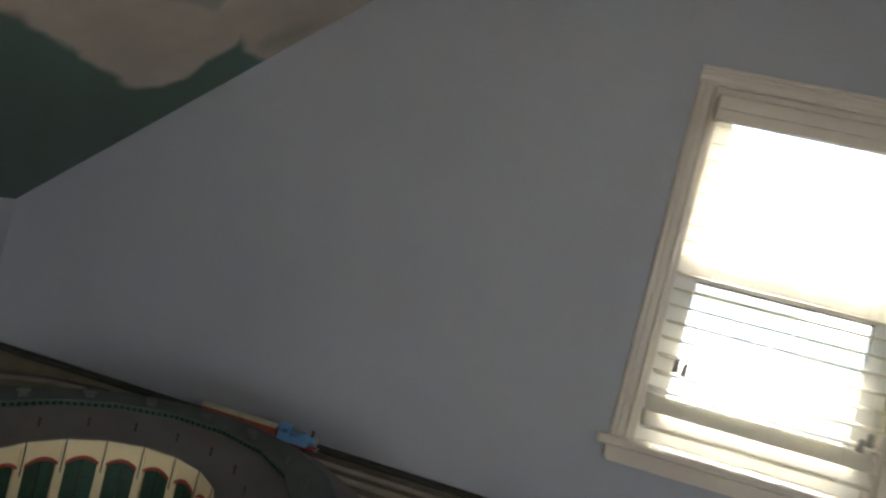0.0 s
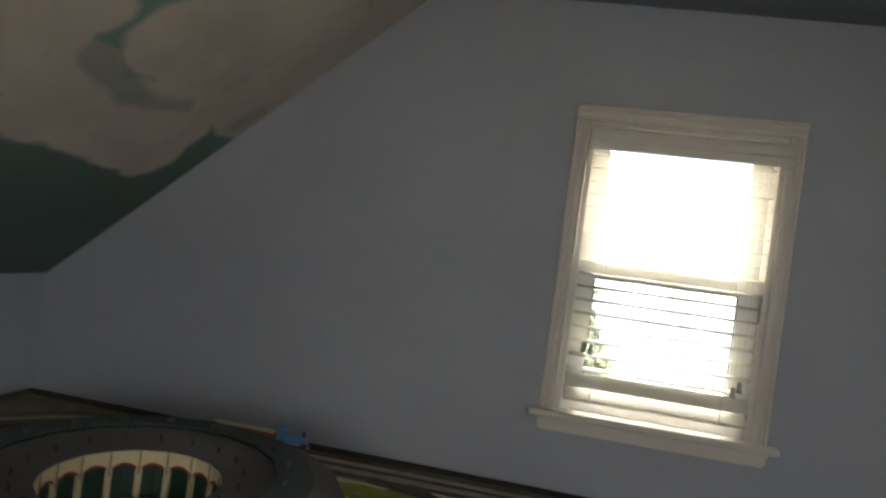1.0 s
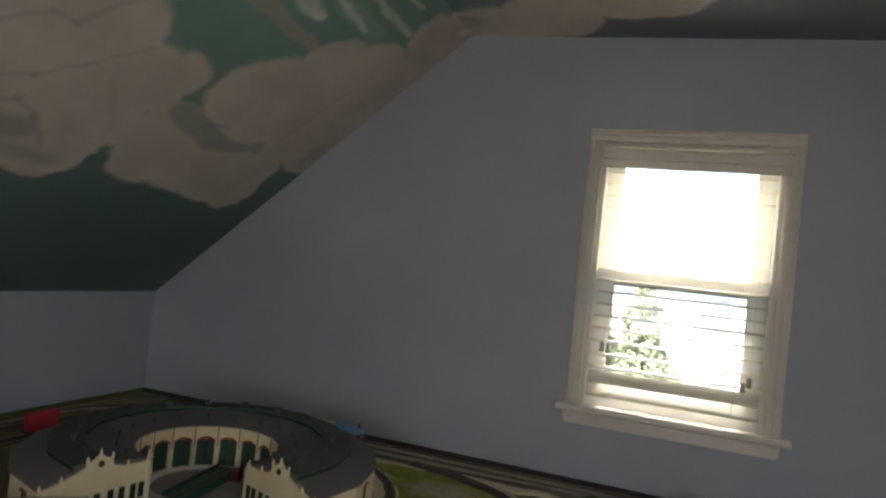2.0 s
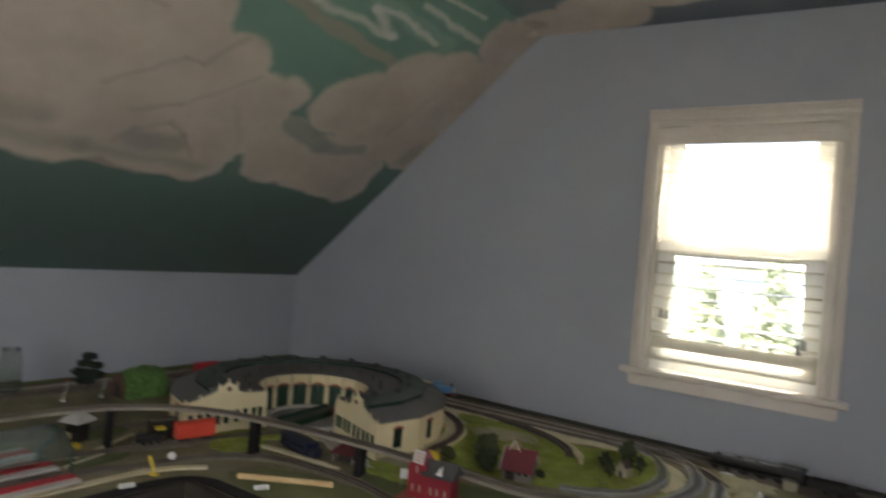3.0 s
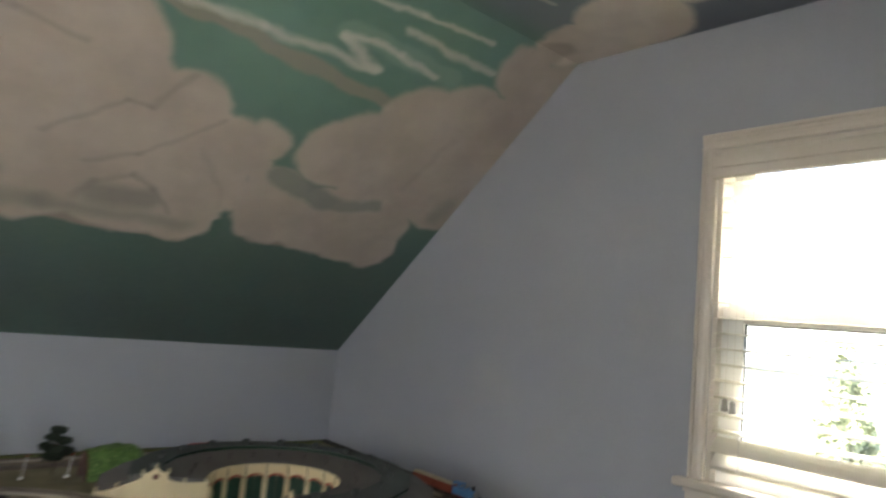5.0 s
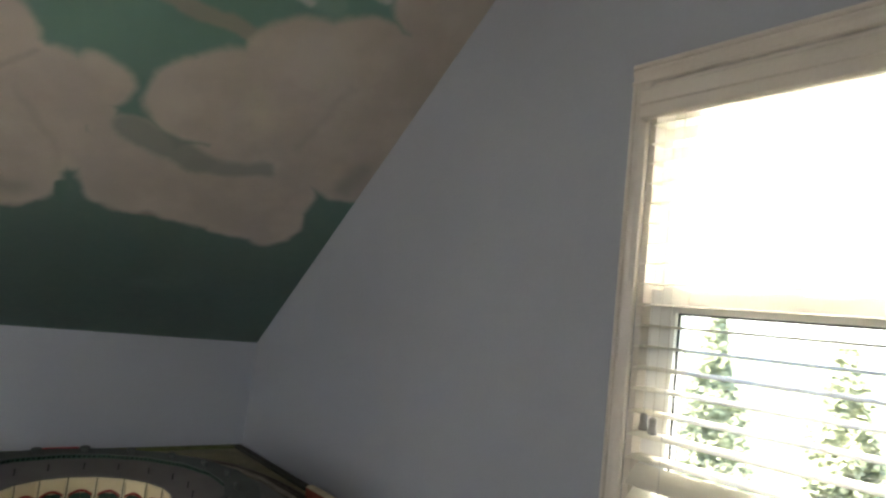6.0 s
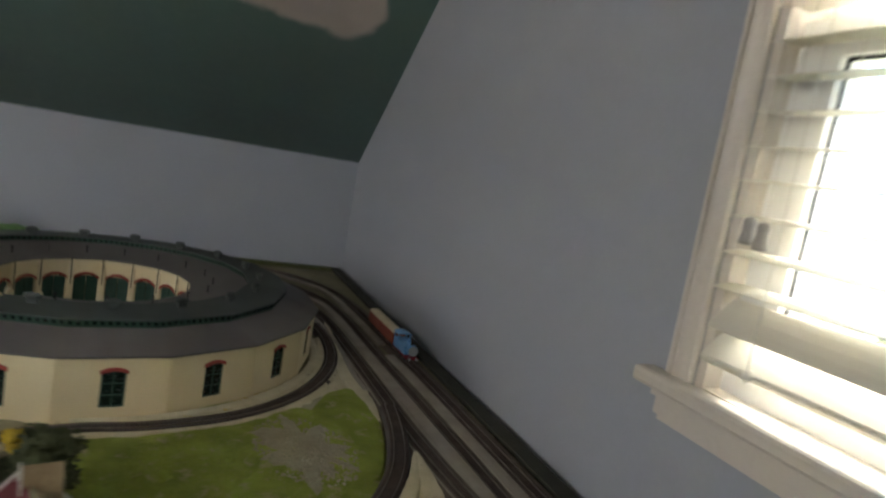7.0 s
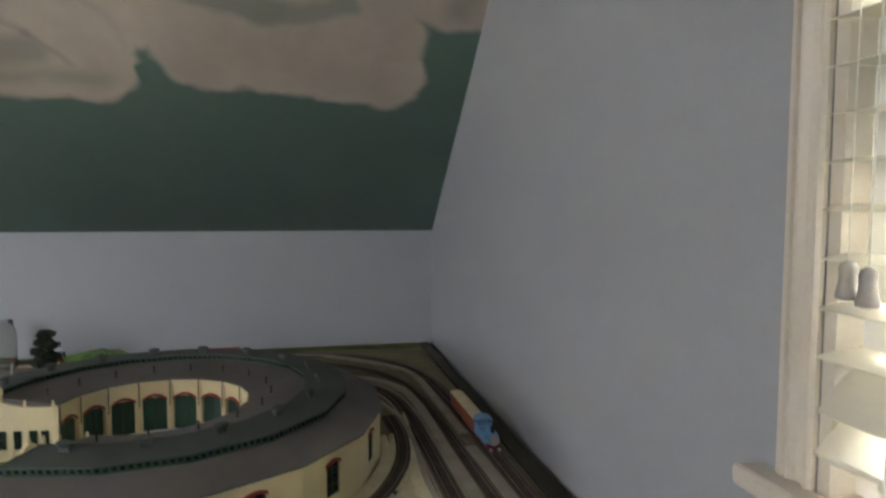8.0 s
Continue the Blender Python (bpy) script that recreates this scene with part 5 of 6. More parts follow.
# ---- the raised line ----
def viaduct():
    v = thing("viaduct", pose(0, 0, 0), "raised grey model railway viaduct on black piers", "viaduct")
    pts = [(-0.64, -1.55, 0.105), (-0.635, -0.3, 0.105), (-0.610, 0.24, 0.105), (-0.592, 0.345, 0.105), (-0.572, 0.420, 0.105), (-0.510, 0.510, 0.105), (-0.442, 0.570, 0.105), (-0.357, 0.622, 0.103),
           (-0.270, 0.660, 0.099), (-0.180, 0.695, 0.094), (-0.08, 0.730, 0.088), (0.06, 0.770, 0.078), (0.195, 0.807, 0.066), (0.321, 0.832, 0.058), (0.415, 0.846, 0.053), (0.503, 0.908, 0.043), (0.608, 1.034, 0.024), (0.665, 1.155, 0.009)]
    line = [Vector((p.x, p.y, p.z + G)) for p in smooth_line(pts, 0.014)]
    bm = bmesh.new()
    ribbon(bm, line, [(-0.019, -0.006), (-0.019, 0.002), (-0.0165, 0.002), (-0.0165, 0.0), (0.0165, 0.0), (0.0165, 0.002), (0.019, 0.002), (0.019, -0.006)])
    part("deck", bm, M["deck"], v, "tan-grey deck with low kerbs")
    verts, faces = [], []
    for i in range(0, len(line) - 1):
        a, b = line[i], line[i + 1]
        for s in (0.25, 0.75):
            p, u = a.lerp(b, s), (b - a).normalized()
            w = Vector((u.y, -u.x, 0)).normalized()
            base = len(verts)
            for hgt in (0.0, 0.0018):
                for q, r in ((-0.0145, -0.0014), (0.0145, -0.0014), (0.0145, 0.0014), (-0.0145, 0.0014)):
                    verts.append(tuple(p + w * q + u * r + Vector((0, 0, hgt))))
            for f in ((4, 5, 6, 7), (0, 1, 5, 4), (1, 2, 6, 5), (2, 3, 7, 6), (3, 0, 4, 7)):
                faces.append([base + k for k in f])
    me = bpy.data.meshes.new("sleeper_bed")
    me.from_pydata(verts, [], faces)
    me.materials.append(M["tie"])
    o = new("sleeper_bed", me)
    o.parent = v
    tagged(o, "dark brown sleepers", kind="stuff")
    for g in (-0.0086, 0.0086):
        bm = bmesh.new()
        ribbon(bm, line, [(g - 0.0006, 0.0018), (g - 0.0006, 0.004), (g + 0.0006, 0.004), (g + 0.0006, 0.0018)])
        part("rail", bm, M["rail"], v)
    for x, y, h, turn in ((-0.636, -0.6, 0.0985, 90), (-0.618, 0.10, 0.0985, 88), (-0.574, 0.416, 0.0985, 70), (-0.280, 0.656, 0.0930, 22), (0.012, 0.757, 0.0750, 14), (0.462, 0.874, 0.0420, 36)):
        bm = bmesh.new()
        prism(bm, [(-0.020, 0.0), (0.020, 0.0), (0.020, 0.010), (0.016, 0.014), (0.017, h - 0.010), (0.019, h), (-0.019, h), (-0.017, h - 0.010), (-0.016, 0.014), (-0.020, 0.010)], -0.009, 0.009, "y")
        part("pier", bm, M["pier"], v, "black plastic pier", at=pose(x, y, G, 0, 0, turn + 90))


viaduct()


# ---- small buildings, trees and loose things ----
def window_set(parent, spots, mat, size, thick=0.001):
    w, h = size
    o = None
    for at in spots:
        o = again(o, parent, at) if o else part("window", cube(-w / 2, w / 2, -thick, 0.0, 0, h), mat, parent, "small pale window", at=at)


def ribbed(x0, x1, y0, y1, z0, z1, n, d):
    """A box whose long sides carry n upright ribs of depth d, as one closed shell."""
    step = (x1 - x0) / n
    near, far = [], []
    for k in range(n):
        a = x0 + k * step
        for x, e in ((a, 0), (a + step * 0.72, 0), (a + step * 0.76, d), (a + step * 0.96, d)):
            near.append((x, y0 - e)), far.append((x, y1 + e))
    near.append((x1, y0)), far.append((x1, y1))
    bm = bmesh.new()
    prism(bm, near + far[::-1], z0, z1)
    return bm


def red_station():
    s = thing("station_house", pose(0.258, 0.752, G + 0.003, 0, 0, 12) @ Matrix.Diagonal((1, 1, 1.28, 1)), "deep red wooden model station with a dark pitched roof", "model building")
    part("platform", cube(-0.085, 0.080, -0.046, 0.036, 0.0, 0.008, 0.001), M["coach"], s, "dull brown-red platform")
    part("wall", ribbed(-0.066, 0.042, -0.026, 0.026, 0.008, 0.054, 22, 0.0007), M["red"], s, "deep red boarded walls")
    bm = bmesh.new()
    prism(bm, [(-0.034, 0.052), (0.034, 0.052), (0.034, 0.055), (0.0, 0.076), (-0.034, 0.055)], -0.030, 0.050, "x")
    part("roof", bm, M["roof_dark"], s, "dark charcoal pitched roof")
    bm = bmesh.new()
    prism(bm, [(-0.066, 0.054), (-0.020, 0.054), (-0.020, 0.066), (-0.043, 0.088), (-0.066, 0.066)], -0.0275, 0.0265, "y")
    part("cross_gable", bm, M["red"], s, "red gabled cross wing")
    bm = bmesh.new()
    prism(bm, [(-0.008, 0.057), (0.008, 0.057), (0.0, 0.070)], -0.031, 0.0, "y")
    bmesh.ops.translate(bm, vec=(0.014, 0, 0), verts=bm.verts)
    part("dormer", bm, M["white"], s, "white dormer gable")
    sign = part("roof_sign", cube(-0.013, 0.013, -0.001, 0.001, 0.0, 0.024), M["concrete"], s, "white roof sign with unreadable red bars", at=pose(-0.040, -0.034, 0.072, -18, 8, 14))
    for k in range(3):
        part("sign_bar", cube(-0.009, 0.009, -0.0016, -0.0011, 0.005 + k * 0.006, 0.0062 + k * 0.006), M["brick_red"], sign)
    window_set(s, [pose(x, -0.0268, 0.020) for x in (-0.052, -0.034, -0.006, 0.010, 0.030)] + [pose(-0.043, -0.0277, 0.054)], M["sand_dull"], (0.0045, 0.012))
    bd = part("notice_board", cube(-0.012, 0.012, -0.001, 0.001, 0.014, 0.034, 0.0005), M["white"], s, "white notice board on posts", at=pose(-0.108, 0.050, 0, 0, 0, 30))
    for x in (-0.009, 0.009):
        part("post", cube(x - 0.001, x + 0.001, -0.001, 0.001, 0.0, 0.015), M["grey"], bd)


red_station()


def barn():
    b = thing("barn", pose(0.312, 1.062, G + 0.004, 0, 0, 14) @ Matrix.Diagonal((1, 1, 1.18, 1)), "weathered barn model with red shingle roof and pale gable trim", "model building")
    bm = bmesh.new()
    prism(bm, [(-0.036, 0.0), (0.036, 0.0), (0.036, 0.030), (0.0, 0.062), (-0.036, 0.030)], -0.038, 0.038, "x")
    part("wall", bm, M["boards"], b, "grey weathered boards")
    for sg in (-1, 1):
        for k in range(6):
            bm = bmesh.new()
            box(bm, -0.045, 0.045, 0.0, 0.0115, 0.0, 0.0014)
            part("shingle_course", bm, M["shingle"] if sg < 0 else M["stones"], b, at=pose(0, 0, 0.0645, 0, 0, 0) @ pose(0, 0, 0, 0, 0, 0 if sg > 0 else 180) @ pose(0, 0, 0, -41.5, 0, 0) @ pose(0, k * 0.0105, 0.0008, -3))
    for x in (-0.0445,):
        for sg in (-1, 1):
            part("barge_board", cube(-0.0012, 0.0012, 0.0, 0.066, -0.001, 0.004), M["concrete"], b, "pale barge board", at=pose(x, 0, 0.065, 0, 0, 0 if sg > 0 else 180) @ pose(0, 0, 0, -41.5))
    bm = bmesh.new()
    prism(bm, [(-0.040, 0.028), (0.004, 0.028), (0.004, 0.044), (-0.018, 0.080), (-0.040, 0.044)], -0.006, 0.030, "y")
    part("cross_gable", bm, M["tan"], b, "tan boarded cross gable")
    for sg in (-1, 1):
        part("gable_board", cube(-0.0225, 0.0225, -0.0082, -0.0063, 0.0, 0.0028), M["concrete"], b, "pale barge board", at=pose(-0.018 + sg * 0.0125, 0, 0.0615, 0, sg * 58.6, 0))
    bm = bmesh.new()
    lathe(bm, [(0.0022, 0.0), (0.0022, 0.016), (0.003, 0.017), (0.003, 0.020)], 8)
    part("chimney", bm, M["tan"], b, at=pose(0.030, 0.006, 0.056))
    part("door", cube(-0.012, 0.012, -0.0012, 0.0, 0.0, 0.028), M["wood_dark"], b, at=pose(-0.018, -0.0362, 0))
    window_set(b, [pose(x, -0.0362, 0.014) for x in (0.006, 0.024)], M["pane"], (0.009, 0.011))


barn()


def mill():
    m = thing("mill_shed", pose(0.515, 1.300, G + 0.006, 0, 0, -12), "small tan stone shed model among foam trees", "model building")
    bm = bmesh.new()
    prism(bm, [(-0.016, 0.0), (0.016, 0.0), (0.016, 0.026), (0.0, 0.044), (-0.016, 0.026)], -0.018, 0.018, "y")
    part("wall", bm, M["stones"], m)
    for sg in (-1, 1):
        part("roof_side", cube(0.0, 0.026, -0.021, 0.021, 0.0, 0.002), M["bark"], m, "brown roof", at=pose(0, 0, 0.0455, 0, 0, 0 if sg > 0 else 180) @ pose(0, 0, 0, 0, 48, 0))
    part("door", cube(-0.005, 0.005, -0.0192, -0.018, 0.0, 0.016), M["wood_dark"], m)


mill()


def small_tree(at, label, height, spread, mat, seed, trunk=0.25, kind="round"):
    rng = random.Random(seed)
    t = thing("model_tree", at, label, "model tree", "model trees")
    bm = bmesh.new()
    tube(bm, [(0, 0, 0), (0.002, 0.001, height * 0.3), (0.0, 0.002, height * 0.7)], max(0.0022, spread * 0.06), 7)
    for k in range(5):
        a, z = k * 1.3, height * (0.3 + 0.08 * k)
        tube(bm, [(0, 0, z), (spread * 0.4 * math.cos(a), spread * 0.4 * math.sin(a), z + height * 0.12)], max(0.001, spread * 0.025), 5)
    part("trunk", bm, M["bark"], t)
    bm = bmesh.new()
    lumps = 9 if kind == "round" else 11
    for k in range(lumps):
        f = k / (lumps - 1)
        z = height * (trunk + (1 - trunk) * (0.12 + 0.76 * f))
        wide = spread * (math.sin(math.pi * (0.18 + 0.70 * f)) ** 0.7 if kind == "round" else (1.0 - 0.75 * f) * 0.85 + 0.15)
        a = k * 2.4
        off = wide * rng.uniform(0.25, 0.55)
        c = (off * math.cos(a), off * math.sin(a), z)
        r = max(spread * 0.28, wide * 0.52)
        blob(bm, c, r * 0.72, (1, 1, 0.85), 0.5, 2, seed + k * 1.9, 3.0)
        foliage(bm, c, r, 95, spread * 0.085, rng, (1, 1, 0.85))
    if kind == "pads":
        bm.free()
        bm = bmesh.new()
        for k, (x, z, r) in enumerate(((0.0, 0.94, 0.62), (-0.25, 0.78, 0.60), (0.45, 0.74, 0.58), (-0.55, 0.58, 0.66), (0.35, 0.52, 0.86), (-0.15, 0.40, 0.80))):
            c = (spread * x * 0.75, spread * x * 0.75, height * z)
            blob(bm, c, r * spread * 0.72, (1, 1, 0.50), 0.6, 3, seed + k * 1.9, 3.5)
            foliage(bm, c, r * spread * 0.92, 120, spread * 0.085, rng, (1, 1, 0.50))
    part("crown", bm, mat, t)
    return t


def bush(at, label, r, mat, seed, squash=(1, 1, 0.85)):
    rng = random.Random(seed)
    t = thing("model_bush", at, label, "model bush", "model bushes")
    bm = bmesh.new()
    for k in range(7):
        a = k * 2.4
        c = (r * 0.42 * math.cos(a) * squash[0], r * 0.42 * math.sin(a) * squash[1], r * (0.55 + 0.32 * (k % 3)) * squash[2])
        blob(bm, c, r * 0.50, squash, 0.5, 2, seed + k, 3.0)
        foliage(bm, c, r * 0.58, 90, r * 0.11, rng, squash)
    part("foliage", bm, mat, t)
    return t


small_tree(pose(0.206, 1.062, G + 0.005), "tall dark green foam tree beside the barn", 0.096, 0.050, M["leaf"], 1, 0.05)
small_tree(pose(0.224, 1.034, G + 0.005), "dark green foam tree beside the barn", 0.066, 0.034, M["leaf"], 2, 0.05)
bush(pose(0.355, 1.095, G + 0.006), "low dark green foam bush beside the barn", 0.016, M["leaf"], 4)
bush(pose(0.066, 1.008, G + 0.002), "yellow foam bush at the roundhouse corner", 0.019, M["leaf_yellow"], 5, (1.2, 1, 0.8))
small_tree(pose(0.500, 1.365, G + 0.005), "dark green foam tree behind the small shed", 0.088, 0.033, M["leaf"], 6, 0.2)
small_tree(pose(0.462, 1.290, G + 0.005), "slim dark green foam tree beside the small shed", 0.062, 0.022, M["leaf"], 7, 0.15)
small_tree(pose(0.490, 1.250, G + 0.005), "slim dark green foam tree beside the small shed", 0.052, 0.020, M["leaf"], 8, 0.15)
small_tree(pose(0.545, 1.340, G + 0.005), "dark green foam tree beside the small shed", 0.060, 0.020, M["leaf"], 9, 0.2)
small_tree(pose(-1.097, 0.620, G), "tall near-black model pine on the back table", 0.146, 0.048, M["leaf_dark"], 10, 0.20, "pads")
bush(pose(0.352, 0.800, G + 0.003), "small white flowering bush beside the station", 0.013, M["white"], 11)
bush(pose(-1.30, 0.37, G + 0.004), "dark green foam bush at the back wall", 0.022, M["leaf_dark"], 12, (1.3, 1.2, 0.8))
bush(pose(0.092, 1.040, G + 0.004), "grey-green foam bush beside the curve", 0.024, M["leaf"], 13, (1.1, 1.0, 0.9))


def mossy_tunnel():
    t = thing("tunnel", pose(-1.035, 0.772, G, 0, 0, 89) @ Matrix.Diagonal((1.0, 0.84, 0.92, 1)), "green mossy model tunnel with a brown portal", "model tunnel")
    bm = bmesh.new()
    rows = []
    for i in range(17):
        f = i / 16
        x = -0.080 + 0.185 * f
        r = 0.064 + 0.010 * math.sin(math.pi * min(1, f * 1.1)) - 0.034 * (max(0, f - 0.75) / 0.25) ** 2
        row = []
        for k in range(19):
            a = math.pi * k / 18
            e = 1 + 0.08 * noise.noise(Vector((x * 40, math.cos(a) * 3, math.sin(a) * 3)))
            row.append(bm.verts.new((x, r * e * math.cos(a) * 0.95, max(0.0, r * e * math.sin(a) * 1.55 ** 0.9))))
        rows.append(row)
    for a, b in zip(rows, rows[1:]):
        for k in range(18):
            bm.faces.new((a[k], a[k + 1], b[k + 1], b[k]))
    bm.faces.new(rows[-1])
    part("hill", bm, M["moss"], t, "glossy green moss cover", smooth=True)
    bm = bmesh.new()
    outer = [(0.062 * math.cos(math.pi * k / 14), 0.092 * math.sin(math.pi * k / 14)) for k in range(15)]
    inner = [(0.034 * math.cos(math.pi * k / 14), 0.062 * math.sin(math.pi * k / 14)) for k in range(14, -1, -1)]
    prism(bm, outer + inner, -0.086, -0.078, "x")
    part("portal", bm, M["tunnel"], t, "brown portal ring")
    # black plate closing the portal, painted for the darkness inside
    bm = bmesh.new()
    prism(bm, [(0.036 * math.cos(math.pi * k / 14), 0.064 * math.sin(math.pi * k / 14)) for k in range(15)], -0.0775, -0.076, "x")
    part("bore", bm, M["black"], t, "black plate in place of the dark inside the tunnel")


mossy_tunnel()


def jar():
    j = thing("glass_jar", pose(-1.262, 0.448, G + 0.009) @ Matrix.Diagonal((0.82, 0.82, 0.86, 1)), "clear empty glass jar standing on the table", "jar")
    bm = bmesh.new()
    prof = [(0.038, 0.0), (0.041, 0.003), (0.041, 0.124), (0.034, 0.140), (0.031, 0.145), (0.031, 0.166), (0.0298, 0.166), (0.0298, 0.145), (0.0328, 0.139), (0.0398, 0.123), (0.0398, 0.006), (0.036, 0.004)]
    lathe(bm, prof, 28)
    part("body", bm, M["clear"], j, smooth=True)


jar()


def signal_post(x, y):
    s = thing("signal_post", pose(x, y, G), "thin white leaning signal post on a pale base", "signal")
    bm = bmesh.new()
    tube(bm, [(0, 0, 0.004), (0.003, 0.008, 0.066)], 0.0012, 8)
    part("post", bm, M["white"], s)
    part("base", cube(-0.005, 0.005, -0.005, 0.005, 0.0, 0.005, 0.001), M["white"], s)
    bm = bmesh.new()
    lathe(bm, [(0.001, -0.004), (0.0035, -0.002), (0.0035, 0.002), (0.001, 0.004)], 10, pose(0.0032, 0.0082, 0.069))
    part("lamp", bm, M["brick_red"], s, "small red signal lamp")


signal_post(-1.078, 0.535)
signal_post(-1.066, 0.654)


def wagon(name, at, label, body, roof, size, category="model train"):
    lx, ly, lz = size
    w = thing(name, at, label, category)
    bm = ribbed(-lx / 2, lx / 2, -ly / 2, ly / 2, 0.010, lz, max(4, int(lx / 0.009)), 0.0006)
    part("body", bm, body, w)
    bm = bmesh.new()
    prism(bm, [(-ly / 2 - 0.001, lz), (ly / 2 + 0.001, lz), (ly * 0.36, lz + 0.004), (0.0, lz + 0.0055), (-ly * 0.36, lz + 0.004)], -lx / 2 - 0.001, lx / 2 + 0.001, "x")
    part("roof", bm, roof, w)
    part("frame", cube(-lx / 2, lx / 2, -ly * 0.32, ly * 0.32, 0.007, 0.010), M["black"], w)
    for x in (-lx * 0.36, -lx * 0.22, lx * 0.22, lx * 0.36):
        bm = bmesh.new()
        for y in (-0.0085, 0.0085):
            lathe(bm, [(0.0048, -0.001), (0.0055, -0.001), (0.0055, 0.001), (0.0048, 0.001)], 14, pose(x, y, 0.0055, 90))
        tube(bm, [(x, -0.0085, 0.0055), (x, 0.0085, 0.0055)], 0.0009, 6)
        part("wheelset", bm, M["black"], w)
    return w


RAIL = 0.0088
wagon("freight_car", pose(-0.466, 0.602, G + RAIL, 0, 0, 78), "bright orange-red model freight car on the yard track", M["car_red"], M["car_red"], (0.106, 0.032, 0.049))
wagon("freight_car", pose(-0.560, 0.560, G + 0.001, 0, 0, 72), "dark brown model boxcar with a grey roof beside the track", M["wood_dark"], M["boards"], (0.066, 0.031, 0.050))
wagon("freight_car", pose(-1.113, 1.088, G + RAIL, 0, 0, 92), "bright red-sided model freight car behind the roundhouse", M["platform_red"], M["platform_red"], (0.092, 0.032, 0.060))
wagon("coach", pose(-0.478, 1.6862, G + RAIL, 0, 0, 1.0), "brown model coach with a cream roof, next to the engine", M["coach"], M["sand"], (0.098, 0.029, 0.037))
wagon("coach", pose(-0.582, 1.6848, G + RAIL, 0, 0, 1.2), "brown model coach with a cream roof, at the train's end", M["coach"], M["sand"], (0.098, 0.029, 0.037))


def tank_engine(name, at, label, body, boiler, trim, size=1.0):
    e = thing(name, at, label, "model train")
    k = size
    part("frame", cube(-0.050 * k, 0.050 * k, -0.014 * k, 0.014 * k, 0.009, 0.013 * k, 0.0005), trim, e, "buffer beam and running plate")
    part("tank", cube(-0.020 * k, 0.030 * k, -0.015 * k, 0.015 * k, 0.013 * k, 0.033 * k, 0.002 * k), body, e)
    bm = bmesh.new()
    lathe(bm, [(0.0105 * k, -0.024 * k), (0.0118 * k, -0.020 * k), (0.0118 * k, 0.020 * k), (0.0110 * k, 0.022 * k)], 20, pose(0.026 * k, 0, 0.028 * k, 0, 90, 0))
    part("boiler", bm, body, e, smooth=True)
    bm = bmesh.new()
    lathe(bm, [(0.0112 * k, 0.0), (0.0112 * k, 0.0022 * k), (0.0090 * k, 0.0040 * k), (0.002 * k, 0.0046 * k)], 20, pose(0.0475 * k, 0, 0.028 * k, 0, 90, 0))
    part("smokebox_door", bm, boiler, e, "plain pale smokebox door")
    bm = bmesh.new()
    lathe(bm, [(0.0038 * k, 0.0), (0.0034 * k, 0.012 * k), (0.0046 * k, 0.013 * k), (0.0046 * k, 0.015 * k), (0.002 * k, 0.015 * k)], 12, pose(0.036 * k, 0, 0.038 * k))
    part("chimney", bm, M["black"], e)
    bm = bmesh.new()
    lathe(bm, [(0.0042 * k, 0.0), (0.0040 * k, 0.005 * k), (0.002 * k, 0.008 * k)], 12, pose(0.014 * k, 0, 0.038 * k))
    part("dome", bm, body, e)
    bm = bmesh.new()
    box(bm, -0.048 * k, -0.020 * k, -0.0155 * k, 0.0155 * k, 0.013 * k, 0.034 * k)
    for x0, x1 in ((-0.048, -0.044), (-0.024, -0.020)):
        for y in (-0.0155, 0.0135):
            box(bm, x0 * k, x1 * k, y * k, (y + 0.002) * k, 0.034 * k, 0.047 * k)
    part("cab", bm, body, e)
    bm = bmesh.new()
    prism(bm, [(-0.0175 * k, 0.047 * k), (0.0175 * k, 0.047 * k), (0.011 * k, 0.0505 * k), (0.0, 0.052 * k), (-0.011 * k, 0.0505 * k)], -0.051 * k, -0.017 * k, "x")
    part("cab_roof", bm, body, e)
    for y in (-0.0085, 0.0085):
        bm = bmesh.new()
        lathe(bm, [(0.0024 * k, 0.0), (0.0016 * k, 0.001), (0.0016 * k, 0.005 * k), (0.003 * k, 0.0055 * k), (0.003 * k, 0.007 * k)], 10, pose(0.050 * k, y * k, 0.0110 * k, 0, 90, 0))
        part("buffer", bm, M["grey"], e)
    for x in (-0.028, -0.002, 0.024):
        bm = bmesh.new()
        for y in (-0.0085, 0.0085):
            lathe(bm, [(0.0075 * k, -0.001), (0.0085 * k, -0.001), (0.0085 * k, 0.001), (0.0075 * k, 0.001)], 18, pose(x * k, y, 0.0085 * k, 90))
        part("wheelset", bm, M["black"], e)
    return e


tank_engine("tank_engine", pose(-0.373, 1.6880, G + RAIL - 0.001, 0, 0, 0), "light blue model tank engine with red buffer beam, heading a train", M["blue"], M["grey"], M["red"])
tank_engine("tank_engine", pose(-0.500, 0.490, G + RAIL + 0.001, 0, 0, -108), "black model tank engine with a yellow cab roof", M["black"], M["black"], M["black"], 0.72)
part("cab_top", cube(-0.016, 0.016, -0.016, 0.016, 0.0, 0.010, 0.003), M["yellow"], bpy.data.objects["tank_engine.001"], "yellow cab cover", at=pose(-0.0245, 0, 0.0366) @ Matrix.Diagonal((0.75, 0.75, 0.75, 1)))


